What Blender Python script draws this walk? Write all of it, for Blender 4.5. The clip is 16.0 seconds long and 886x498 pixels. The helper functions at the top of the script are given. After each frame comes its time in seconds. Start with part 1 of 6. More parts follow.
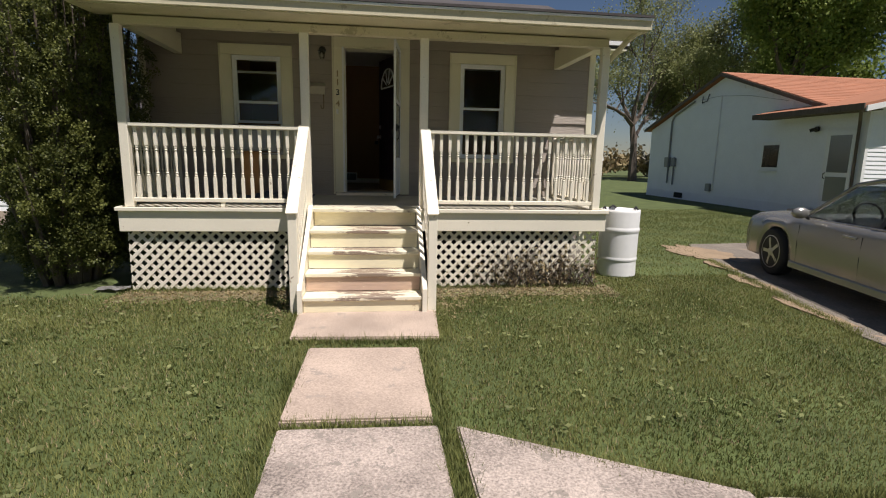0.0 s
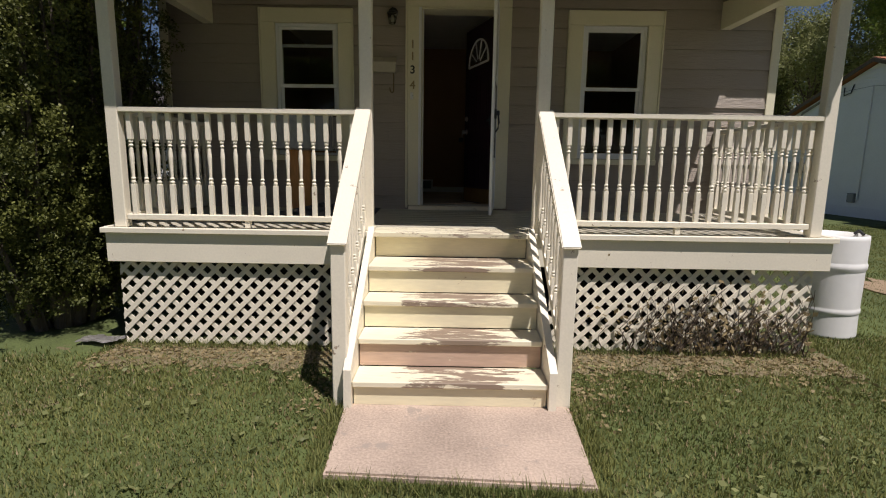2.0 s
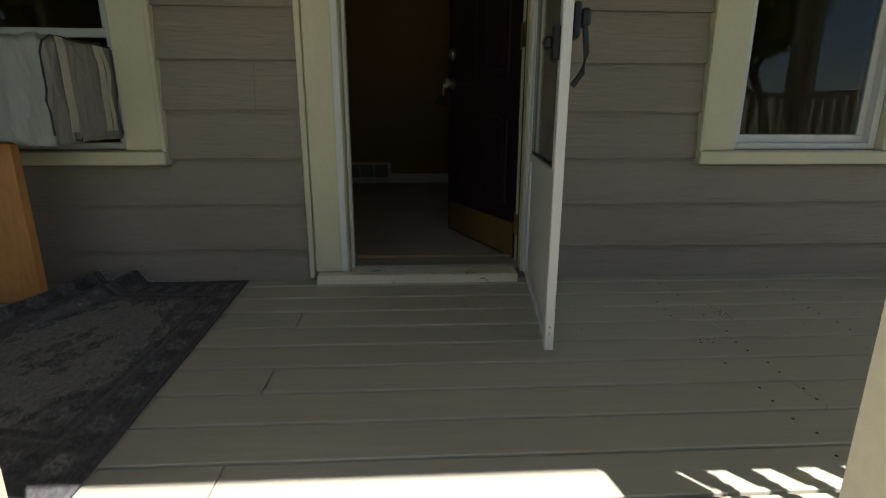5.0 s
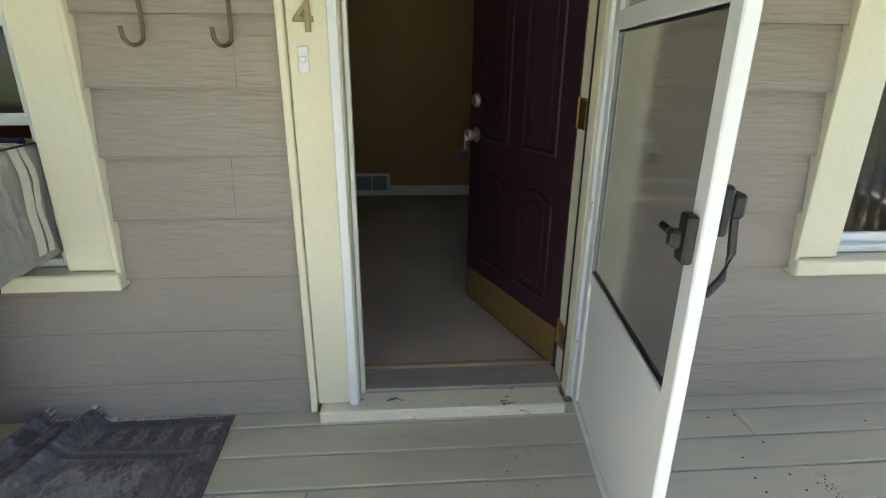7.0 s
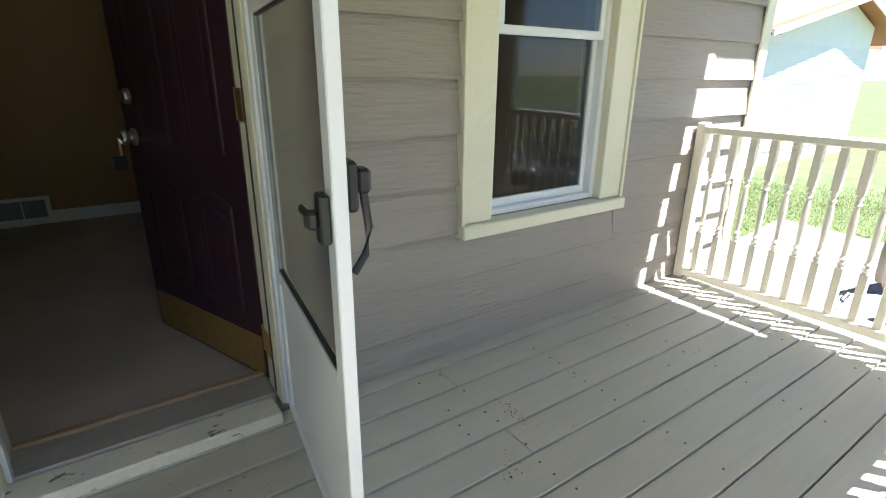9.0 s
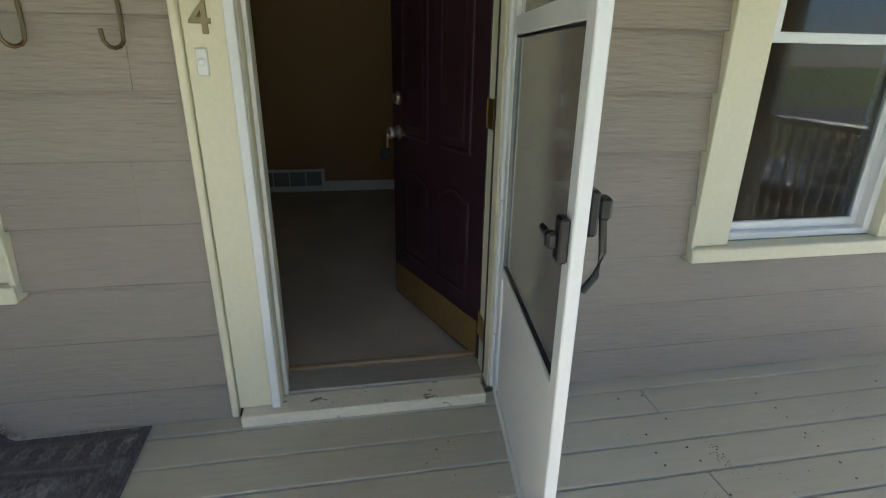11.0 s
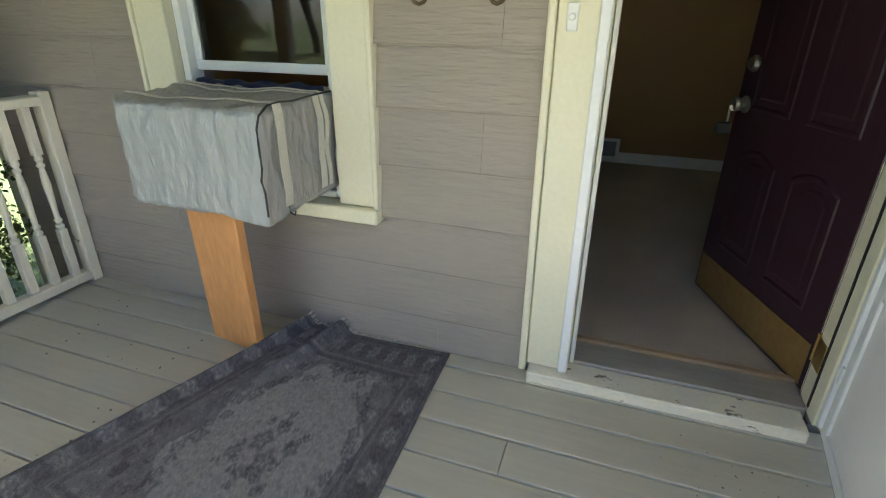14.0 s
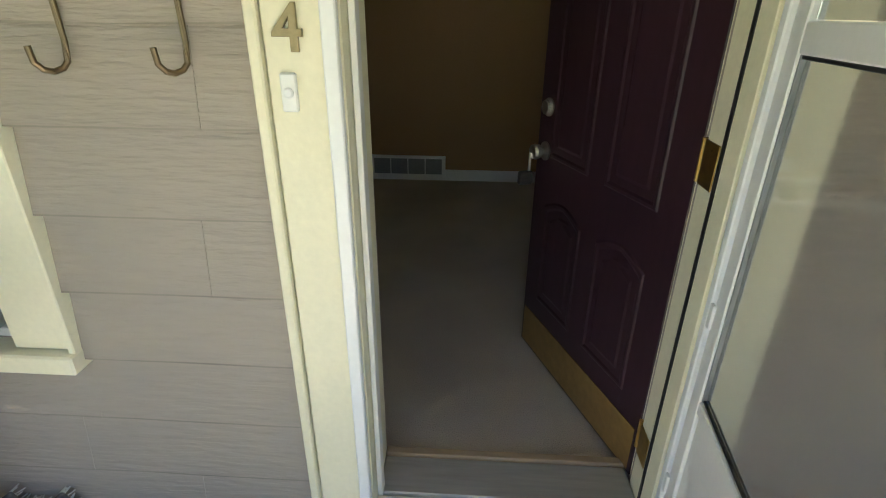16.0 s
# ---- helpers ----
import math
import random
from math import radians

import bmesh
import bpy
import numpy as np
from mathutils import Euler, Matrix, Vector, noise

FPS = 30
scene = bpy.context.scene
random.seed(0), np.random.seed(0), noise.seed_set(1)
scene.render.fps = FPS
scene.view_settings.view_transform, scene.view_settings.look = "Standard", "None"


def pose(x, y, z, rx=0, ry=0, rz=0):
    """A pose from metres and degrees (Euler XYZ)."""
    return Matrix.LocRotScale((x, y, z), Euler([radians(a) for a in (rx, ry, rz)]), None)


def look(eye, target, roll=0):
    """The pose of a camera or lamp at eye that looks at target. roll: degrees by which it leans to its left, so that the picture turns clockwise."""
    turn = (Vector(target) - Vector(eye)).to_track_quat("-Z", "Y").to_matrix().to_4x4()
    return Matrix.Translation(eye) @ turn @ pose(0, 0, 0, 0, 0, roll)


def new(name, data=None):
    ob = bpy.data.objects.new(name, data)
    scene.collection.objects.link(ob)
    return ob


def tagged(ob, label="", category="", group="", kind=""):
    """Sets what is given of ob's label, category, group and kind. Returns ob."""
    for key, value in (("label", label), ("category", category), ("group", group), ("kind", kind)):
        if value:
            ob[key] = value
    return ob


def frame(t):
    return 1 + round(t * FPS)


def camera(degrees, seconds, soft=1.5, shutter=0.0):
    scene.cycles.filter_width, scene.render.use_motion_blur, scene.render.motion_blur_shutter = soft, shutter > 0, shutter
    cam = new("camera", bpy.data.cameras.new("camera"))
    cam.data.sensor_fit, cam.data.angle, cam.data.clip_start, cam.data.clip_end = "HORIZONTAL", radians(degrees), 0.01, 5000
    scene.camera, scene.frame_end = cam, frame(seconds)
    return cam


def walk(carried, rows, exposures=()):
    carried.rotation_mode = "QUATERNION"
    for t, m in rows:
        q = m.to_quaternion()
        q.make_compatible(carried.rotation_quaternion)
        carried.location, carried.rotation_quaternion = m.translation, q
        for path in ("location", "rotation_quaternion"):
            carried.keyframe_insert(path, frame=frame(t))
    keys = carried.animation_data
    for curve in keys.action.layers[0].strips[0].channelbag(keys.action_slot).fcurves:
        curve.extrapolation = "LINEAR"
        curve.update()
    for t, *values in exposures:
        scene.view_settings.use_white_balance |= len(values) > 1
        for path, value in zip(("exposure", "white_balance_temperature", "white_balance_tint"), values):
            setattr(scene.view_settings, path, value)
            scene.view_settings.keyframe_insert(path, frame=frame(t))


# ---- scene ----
cam = camera(82.0, 16.0, soft=1.1)
# seconds, place, turn
PATH = [
    (0, 0.017, 0.318, 1.587, 79.95, -1.12, -7.06),
    (0.5, -0.050, 0.704, 1.557, 81.25, -1.26, -4.11),
    (1, -0.121, 1.172, 1.532, 81.68, -0.67, -1.57),
    (1.5, -0.169, 1.754, 1.513, 81.52, -0.34, -1.36),
    (2, -0.179, 2.430, 1.499, 80.75, -0.83, 0.54),
    (2.5, -0.180, 3.106, 1.488, 83.45, -0.55, -1.08),
    (3, -0.169, 3.784, 1.495, 84.83, 1.23, 3.11),
    (3.5, -0.187, 4.413, 1.516, 81.09, -0.03, 1.05),
    (4, -0.186, 4.986, 1.554, 80.13, 0.27, 0.98),
    (4.5, -0.200, 5.545, 1.635, 77.75, 0.00, 1.40),
    (5, -0.175, 5.840, 1.735, 75.40, -0.17, -3.10),
    (5.2, -0.172, 5.905, 1.800, 76.40, 0.75, -2.47),
    (7.3, -0.302, 6.501, 2.218, 69.64, -1.20, -5.33),
    (7.5, -0.269, 6.515, 2.199, 69.41, -1.20, -8.18),
    (8, -0.179, 6.494, 2.168, 70.68, -1.44, -19.53),
    (8.2, -0.130, 6.500, 2.137, 71.26, -1.15, -24.16),
    (9.3, -0.105, 6.437, 2.179, 70.73, -0.53, -35.12),
    (10.3, -0.080, 6.374, 2.220, 70.20, 0.10, -26.12),
    (10.5, -0.126, 6.353, 2.253, 69.56, -0.03, -21.92),
    (11, -0.183, 6.419, 2.245, 69.48, -0.78, -10.12),
    (11.5, -0.229, 6.426, 2.221, 69.78, -0.71, 4.78),
    (12, -0.282, 6.508, 2.228, 68.10, -0.23, 20.89),
    (12.5, -0.376, 6.503, 2.225, 67.10, -0.26, 33.47),
    (13, -0.422, 6.488, 2.223, 65.79, 0.46, 42.89),
    (13.5, -0.421, 6.498, 2.211, 65.09, 0.06, 34.56),
    (14, -0.390, 6.462, 2.215, 65.82, -0.43, 19.78),
    (14.5, -0.373, 6.478, 2.204, 66.49, -0.14, 8.57),
    (15, -0.322, 6.579, 2.215, 65.93, 0.49, 3.58),
    (15.5, -0.255, 6.798, 2.312, 65.23, 0.05, 3.03),
    (16, -0.228, 7.024, 2.367, 65.07, -0.52, 3.18),
]
# seconds, stops, kelvin, tint
EXPOSURE = [(0.0, 0.20, 6350, 17), (1.5, 0.08, 6350, 18), (2.4, -0.20, 6400, 19), (3.2, -0.45, 6400, 20), (4.3, -0.40, 6450, 19), (4.8, 0.25, 6350, 13), (5.0, 0.90, 6150, 11),
            (5.2, 1.8, 5900, 11), (7.3, 2.95, 5600, 14), (7.8, 3.0, 5600, 14), (8.2, 3.0, 5600, 14), (10.3, 1.6, 5500, 13), (10.5, 1.95, 5500, 13), (11.0, 2.4, 5550, 14), (11.5, 2.85, 5600, 13), (12.5, 3.12, 5650, 14), (13.0, 3.02, 5650, 14), (13.6, 2.98, 5650, 14), (14.4, 3.12, 5700, 14), (16.0, 3.22, 5800, 14)]
walk(cam, [(t, pose(x, y, z, rx, ry, rz)) for t, x, y, z, rx, ry, rz in PATH], EXPOSURE)

# ---- light ----
SUN = Vector((0.30, -0.392, 1.0)).normalized()
world = bpy.data.worlds.new("sky")
scene.world = world
world.use_nodes = True
wn = world.node_tree.nodes
sky = wn.new("ShaderNodeTexSky")
sky.sky_type, sky.sun_disc = "NISHITA", False
sky.dust_density, sky.ozone_density, sky.air_density = 0.15, 3.0, 1.0
sky.sun_elevation, sky.sun_rotation = math.asin(SUN.z), math.atan2(SUN.x, SUN.y)
world.node_tree.links.new(sky.outputs[0], wn["Background"].inputs[0])
wn["Background"].inputs[1].default_value = 0.04
sun = new("sun", bpy.data.lights.new("sun", "SUN"))
sun.data.energy, sun.data.angle, sun.data.color = 5.0, radians(0.53), (1.0, 0.95, 0.86)
sun.matrix_world = look(SUN * 40, (0, 0, 0))


# ---- materials ----
def material(name, color, rough=0.6, metal=0.0, grain=30.0, vary=0.12, bump=0.15, stretch=(1, 1, 1), stain=None, stain_at=0.62, stain_size=2.0,
             spec=0.5, random=0.0, bump_size=0.004, stain_stretch=None, trodden=None):
    """A painted, wooden or stony surface: fine grain and broad blotches in the colour, relief, and worn patches of a second colour."""
    m = bpy.data.materials.new(name)
    m.use_nodes = True
    n, link = m.node_tree.nodes, m.node_tree.links.new
    p = n["Principled BSDF"]
    p.inputs["Roughness"].default_value, p.inputs["Metallic"].default_value = rough, metal
    p.inputs["Specular IOR Level"].default_value = spec
    geo = n.new("ShaderNodeNewGeometry")
    scale = n.new("ShaderNodeMapping")
    scale.inputs["Scale"].default_value = stretch
    link(geo.outputs["Position"], scale.inputs[0])
    fine = n.new("ShaderNodeTexNoise")
    fine.inputs["Scale"].default_value, fine.inputs["Detail"].default_value = grain, 6
    link(scale.outputs[0], fine.inputs["Vector"])
    broad = n.new("ShaderNodeTexNoise")
    broad.inputs["Scale"].default_value, broad.inputs["Detail"].default_value = 1.7, 4
    link(geo.outputs["Position"], broad.inputs["Vector"])
    add = n.new("ShaderNodeMath")
    add.operation = "ADD"
    link(fine.outputs[0], add.inputs[0]), link(broad.outputs[0], add.inputs[1])
    last = add.outputs[0]
    if random:
        info = n.new("ShaderNodeObjectInfo")
        shift = n.new("ShaderNodeMath")
        shift.operation, shift.inputs[1].default_value = "MULTIPLY_ADD", random
        link(info.outputs["Random"], shift.inputs[0]), link(last, shift.inputs[2])
        last = shift.outputs[0]
    ramp = n.new("ShaderNodeMapRange")
    ramp.inputs["From Min"].default_value, ramp.inputs["From Max"].default_value = 0.6, 1.4 + random
    ramp.inputs["To Min"].default_value, ramp.inputs["To Max"].default_value = 1 - vary, 1 + vary
    link(last, ramp.inputs[0])
    tone = n.new("ShaderNodeVectorMath")
    tone.operation = "SCALE"
    tone.inputs[0].default_value = color
    link(ramp.outputs[0], tone.inputs["Scale"])
    out = tone.outputs[0]
    if stain:
        spot = n.new("ShaderNodeTexNoise")
        spot.inputs["Scale"].default_value, spot.inputs["Detail"].default_value, spot.inputs["Roughness"].default_value = stain_size, 12, 0.70
        if stain_stretch:
            wide = n.new("ShaderNodeMapping")
            wide.inputs["Scale"].default_value = stain_stretch
            link(geo.outputs["Position"], wide.inputs[0]), link(wide.outputs[0], spot.inputs["Vector"])
        else:
            link(geo.outputs["Position"], spot.inputs["Vector"])
        edge = n.new("ShaderNodeMapRange")
        edge.inputs["From Min"].default_value, edge.inputs["From Max"].default_value = stain_at, stain_at + 0.02
        worn = spot.outputs[0]
        if trodden:
            # wear is heaviest along the line where feet fall
            axes, off, square, less = n.new("ShaderNodeSeparateXYZ"), n.new("ShaderNodeMath"), n.new("ShaderNodeMath"), n.new("ShaderNodeMath")
            off.operation, off.inputs[1].default_value, off.inputs[2].default_value = "MULTIPLY_ADD", 1 / trodden[1], -trodden[0] / trodden[1]
            square.operation = "MULTIPLY"
            less.operation, less.inputs[1].default_value = "MULTIPLY_ADD", -0.16
            link(geo.outputs["Position"], axes.inputs[0]), link(axes.outputs["X"], off.inputs[0])
            link(off.outputs[0], square.inputs[0]), link(off.outputs[0], square.inputs[1])
            link(square.outputs[0], less.inputs[0]), link(worn, less.inputs[2])
            worn = less.outputs[0]
        link(worn, edge.inputs[0])
        mix = n.new("ShaderNodeMix")
        mix.data_type = "RGBA"
        mix.inputs["B"].default_value = (*stain, 1)
        link(edge.outputs[0], mix.inputs["Factor"]), link(out, mix.inputs["A"])
        out = mix.outputs["Result"]
    link(out, p.inputs["Base Color"])
    if bump:
        b = n.new("ShaderNodeBump")
        b.inputs["Strength"].default_value, b.inputs["Distance"].default_value = bump, bump_size
        link(fine.outputs[0], b.inputs["Height"]), link(b.outputs[0], p.inputs["Normal"])
    return m


def leafy(name, dark, light, rough=0.5, through_light=0.25, patch=0.9):
    """Leaves and blades: each a little different, and some light passes through."""
    m = bpy.data.materials.new(name)
    m.use_nodes = True
    n, link = m.node_tree.nodes, m.node_tree.links.new
    p = n["Principled BSDF"]
    p.inputs["Roughness"].default_value = rough
    p.inputs["Specular IOR Level"].default_value = 0.25
    geo = n.new("ShaderNodeNewGeometry")
    broad = n.new("ShaderNodeTexNoise")
    broad.inputs["Scale"].default_value, broad.inputs["Detail"].default_value = patch, 6
    link(geo.outputs["Position"], broad.inputs["Vector"])
    mean = n.new("ShaderNodeMath")
    mean.operation, mean.inputs[1].default_value = "MULTIPLY_ADD", 0.68
    link(geo.outputs["Random Per Island"], mean.inputs[0])
    half = n.new("ShaderNodeMapRange")
    half.inputs["From Min"].default_value, half.inputs["From Max"].default_value = 0.35, 0.65
    half.inputs["To Max"].default_value = 0.45
    link(broad.outputs[0], half.inputs[0]), link(half.outputs[0], mean.inputs[2])
    mix = n.new("ShaderNodeMix")
    mix.data_type = "RGBA"
    mix.inputs["A"].default_value, mix.inputs["B"].default_value = (*dark, 1), (*light, 1)
    link(mean.outputs[0], mix.inputs["Factor"]), link(mix.outputs["Result"], p.inputs["Base Color"])
    glow = n.new("ShaderNodeBsdfTranslucent")
    link(mix.outputs["Result"], glow.inputs["Color"])
    both = n.new("ShaderNodeMixShader")
    both.inputs[0].default_value = through_light
    link(p.outputs[0], both.inputs[1]), link(glow.outputs[0], both.inputs[2])
    link(both.outputs[0], n["Material Output"].inputs["Surface"])
    return m


def glass(name, tint=(0.9, 0.95, 0.95), rough=0.0, ior=1.45):
    m = bpy.data.materials.new(name)
    m.use_nodes = True
    p = m.node_tree.nodes["Principled BSDF"]
    p.inputs["Base Color"].default_value = (*tint, 1)
    p.inputs["Roughness"].default_value, p.inputs["IOR"].default_value = rough, ior
    p.inputs["Transmission Weight"].default_value = 1.0
    return m


CREAM = (0.83, 0.775, 0.635)
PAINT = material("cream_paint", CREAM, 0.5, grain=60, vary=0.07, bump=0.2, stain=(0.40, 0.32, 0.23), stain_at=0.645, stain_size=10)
TRIM = material("yellow_trim_paint", (0.78, 0.74, 0.56), 0.45, grain=60, vary=0.06, bump=0.15, stain=(0.55, 0.48, 0.30), stain_at=0.72, stain_size=4)
WORN = material("peeling_tread_paint", (0.80, 0.74, 0.56), 0.6, grain=70, vary=0.12, bump=0.5, stretch=(0.12, 1, 1), stain=(0.27, 0.205, 0.15), stain_at=0.418, stain_size=13,
                stain_stretch=(0.22, 1.3, 1), trodden=(-0.08, 0.42))
WORN_DECK = material("chipped_deck_paint", (0.70, 0.65, 0.49), 0.6, grain=70, vary=0.12, bump=0.5, stretch=(0.12, 1, 1), stain=(0.33, 0.265, 0.20), stain_at=0.515, stain_size=24,
                     stain_stretch=(0.28, 1.2, 1), trodden=(-0.05, 0.75))
RISER = material("yellowed_riser_paint", (0.81, 0.74, 0.52), 0.55, grain=60, vary=0.09, bump=0.25, stretch=(0.2, 1, 1), stain=(0.50, 0.40, 0.26), stain_at=0.64, stain_size=7)
BARE_RISER = material("faded_pink_brown_riser", (0.52, 0.37, 0.28), 0.7, grain=60, vary=0.18, bump=0.4, stretch=(0.15, 1, 1), stain=(0.74, 0.66, 0.48), stain_at=0.58, stain_size=10, stain_stretch=(0.3, 1, 1))
CHIPPED = material("chipped_cream_paint", CREAM, 0.5, grain=60, vary=0.08, bump=0.4, stain=(0.24, 0.20, 0.15), stain_at=0.60, stain_size=16, stain_stretch=(0.5, 1, 1))
WHITE = material("white_paint", (0.80, 0.80, 0.78), 0.4, grain=40, vary=0.04, bump=0.08)
ALU = material("white_aluminium", (0.80, 0.81, 0.82), 0.32, grain=80, vary=0.03, bump=0.03)
SIDING = material("taupe_siding", (0.35, 0.305, 0.26), 0.62, grain=75, vary=0.07, bump=0.42, stretch=(0.13, 1, 1.0), random=0.3, bump_size=0.018)
SIDING_EDGE = material("lap_shadow_siding_edge", (0.29, 0.255, 0.215), 0.75, grain=50, vary=0.3, bump=0.3, stretch=(0.1, 1, 1))
DECK = material("tan_deck_paint", (0.52, 0.488, 0.392), 0.5, grain=50, vary=0.10, bump=0.5, stretch=(0.08, 1, 1), random=0.35, stain=(0.13, 0.10, 0.08), stain_at=0.71, stain_size=7,
                stain_stretch=(0.6, 1, 1))
SCUFF = material("brown_grime", (0.11, 0.085, 0.06), 0.9, vary=0.3, bump=0)
WOOD = material("bare_wood", (0.34, 0.25, 0.16), 0.7, grain=40, vary=0.2, bump=0.4, stretch=(0.1, 1, 1))
# near-black that stands in for shade in gaps and hollows
DARK = material("shade_black", (0.02, 0.018, 0.016), 0.9, vary=0.2, bump=0)
OSB = material("orange_board", (0.60, 0.29, 0.10), 0.7, grain=55, vary=0.22, bump=0.3, stretch=(1, 1, 0.25))
CLOTH = material("grey_cover_cloth", (0.35, 0.36, 0.35), 0.45, grain=42, vary=0.09, bump=0.5, bump_size=0.03, stretch=(1, 1, 0.35))
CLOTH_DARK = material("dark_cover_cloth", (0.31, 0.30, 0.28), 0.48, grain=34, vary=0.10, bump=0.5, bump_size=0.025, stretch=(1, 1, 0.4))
STRAP = material("grey_strap", (0.60, 0.57, 0.49), 0.8, grain=120, vary=0.1, bump=0.3)
PURPLE = material("dark_purple_door_paint", (0.030, 0.012, 0.019), 0.42, grain=40, vary=0.3, bump=0.15, stretch=(1, 1, 0.2), stain=(0.04, 0.028, 0.034), stain_at=0.66, stain_size=6)
BRASS = material("brass", (0.62, 0.42, 0.13), 0.32, 1.0, grain=50, vary=0.2, bump=0.1, stain=(0.2, 0.12, 0.05), stain_at=0.62, stain_size=14)
DULLBRASS = material("dull_brass_plate", (0.26, 0.165, 0.055), 0.5, 0.35, grain=30, vary=0.25, bump=0.1)
NICKEL = material("brushed_nickel", (0.62, 0.60, 0.57), 0.28, 1.0, grain=90, vary=0.08, bump=0.05)
BLACK = material("black_plastic", (0.018, 0.018, 0.02), 0.4, grain=90, vary=0.1, bump=0.05)
BLUE = material("dark_blue_cloth", (0.010, 0.014, 0.045), 0.8, grain=50, vary=0.2, bump=0.3)
BEIGE = material("tan_wall_paint", (0.35, 0.215, 0.10), 0.7, grain=60, vary=0.06, bump=0.1)
CARPET = material("beige_carpet", (0.54, 0.475, 0.39), 0.95, grain=220, vary=0.35, bump=1.0, bump_size=0.006)
ALUSILL = material("worn_metal_threshold", (0.42, 0.40, 0.36), 0.5, 0.3, grain=60, vary=0.2, bump=0.2, stretch=(0.1, 1, 1))
CONCRETE = material("pale_concrete", (0.45, 0.355, 0.285), 0.9, grain=70, vary=0.4, bump=0.8, stain=(0.36, 0.30, 0.25), stain_at=0.60, stain_size=3.5)
AGGREGATE = material("exposed_aggregate_concrete", (0.42, 0.35, 0.30), 0.9, grain=75, vary=0.75, bump=1.0, bump_size=0.01, stain=(0.30, 0.26, 0.22), stain_at=0.57, stain_size=9)
SOIL = material("lawn_ground", (0.080, 0.105, 0.030), 0.95, grain=60, vary=0.5, bump=0.9, stain=(0.15, 0.125, 0.065), stain_at=0.63, stain_size=1.6)
GRAVEL = material("gravel_drive", (0.21, 0.18, 0.145), 0.95, grain=45, vary=0.45, bump=1.0, bump_size=0.02, stain=(0.36, 0.27, 0.19), stain_at=0.60, stain_size=1.2)
DIRT = material("bare_soil", (0.30, 0.22, 0.14), 0.95, grain=40, vary=0.3, bump=0.8)
PLASTIC = material("white_barrel_plastic", (0.82, 0.82, 0.80), 0.38, grain=12, vary=0.05, bump=0.05, stain=(0.6, 0.57, 0.5), stain_at=0.70, stain_size=5)
SHINGLE = material("dark_shingles", (0.07, 0.062, 0.06), 0.9, grain=70, vary=0.35, bump=0.8)
RED_SHINGLE = material("red_brown_shingles", (0.36, 0.155, 0.085), 0.9, grain=40, vary=0.25, bump=0.8, random=0.4)
BRICK = material("chimney_brick", (0.30, 0.10, 0.06), 0.85, grain=40, vary=0.3, bump=0.5)
NB_WHITE = material("white_vinyl_siding", (0.82, 0.83, 0.84), 0.5, grain=20, vary=0.05, bump=0.05)
ASPHALT = material("asphalt", (0.055, 0.055, 0.055), 0.9, grain=60, vary=0.3, bump=0.6)
BARK = material("bark", (0.12, 0.095, 0.075), 0.9, grain=25, vary=0.35, bump=1.0, stretch=(1, 1, 0.2), bump_size=0.02)
DRYSTEM = material("dry_brown_stems", (0.10, 0.075, 0.05), 0.9, grain=60, vary=0.3, bump=0.3)
CARPAINT = material("champagne_silver_car_paint", (0.36, 0.35, 0.325), 0.27, 0.6, grain=300, vary=0.05, bump=0.0)
RUBBER = material("tyre_rubber", (0.02, 0.02, 0.02), 0.75, grain=60, vary=0.2, bump=0.2)
ALLOY = material("alloy_wheel", (0.55, 0.54, 0.52), 0.3, 0.9, grain=80, vary=0.06, bump=0.0)
ROPE = material("bronze_hook_metal", (0.20, 0.15, 0.09), 0.35, 0.8, grain=60, vary=0.2, bump=0.1)
GREYMETAL = material("grey_meter_metal", (0.25, 0.26, 0.27), 0.5, 0.4, grain=40, vary=0.15, bump=0.1)
FRINGE = material("pale_rug_fringe", (0.58, 0.56, 0.53), 0.95, grain=150, vary=0.2, bump=0.4)
LEAF = leafy("juniper_leaves", (0.016, 0.028, 0.009), (0.20, 0.215, 0.055), patch=2.4)
# base darkened to carry the shade under the roof; the blotches are weathering
SOFFIT = material("stained_shaded_soffit_paint", (0.60, 0.545, 0.385), 0.6, grain=50, vary=0.1, bump=0.2, stain=(0.42, 0.37, 0.25), stain_at=0.60, stain_size=3)
DULLNUMBER = material("tarnished_brass_numbers", (0.36, 0.29, 0.16), 0.45, 0.5, grain=60, vary=0.25, bump=0.1)
MAILTONE = material("beige_mailbox_enamel", (0.50, 0.46, 0.37), 0.45, grain=30, vary=0.08, bump=0.05)
GRASS = leafy("grass_blades", (0.050, 0.080, 0.018), (0.265, 0.27, 0.09), 0.55, 0.3, 1.2)
TREELEAF = leafy("spring_leaves", (0.11, 0.17, 0.035), (0.32, 0.38, 0.10), 0.5, 0.4)
BUD = leafy("young_buds", (0.16, 0.18, 0.07), (0.34, 0.36, 0.15), 0.5, 0.4)
STRAW = leafy("dry_straw", (0.20, 0.15, 0.075), (0.38, 0.31, 0.17))
PANE = glass("window_glass", (0.75, 0.78, 0.76), 0.0, 1.34)
SCREEN_PANE = glass("storm_glass", (0.52, 0.52, 0.49), 0.08)
CAR_GLASS = glass("tinted_car_glass", (0.35, 0.40, 0.40))


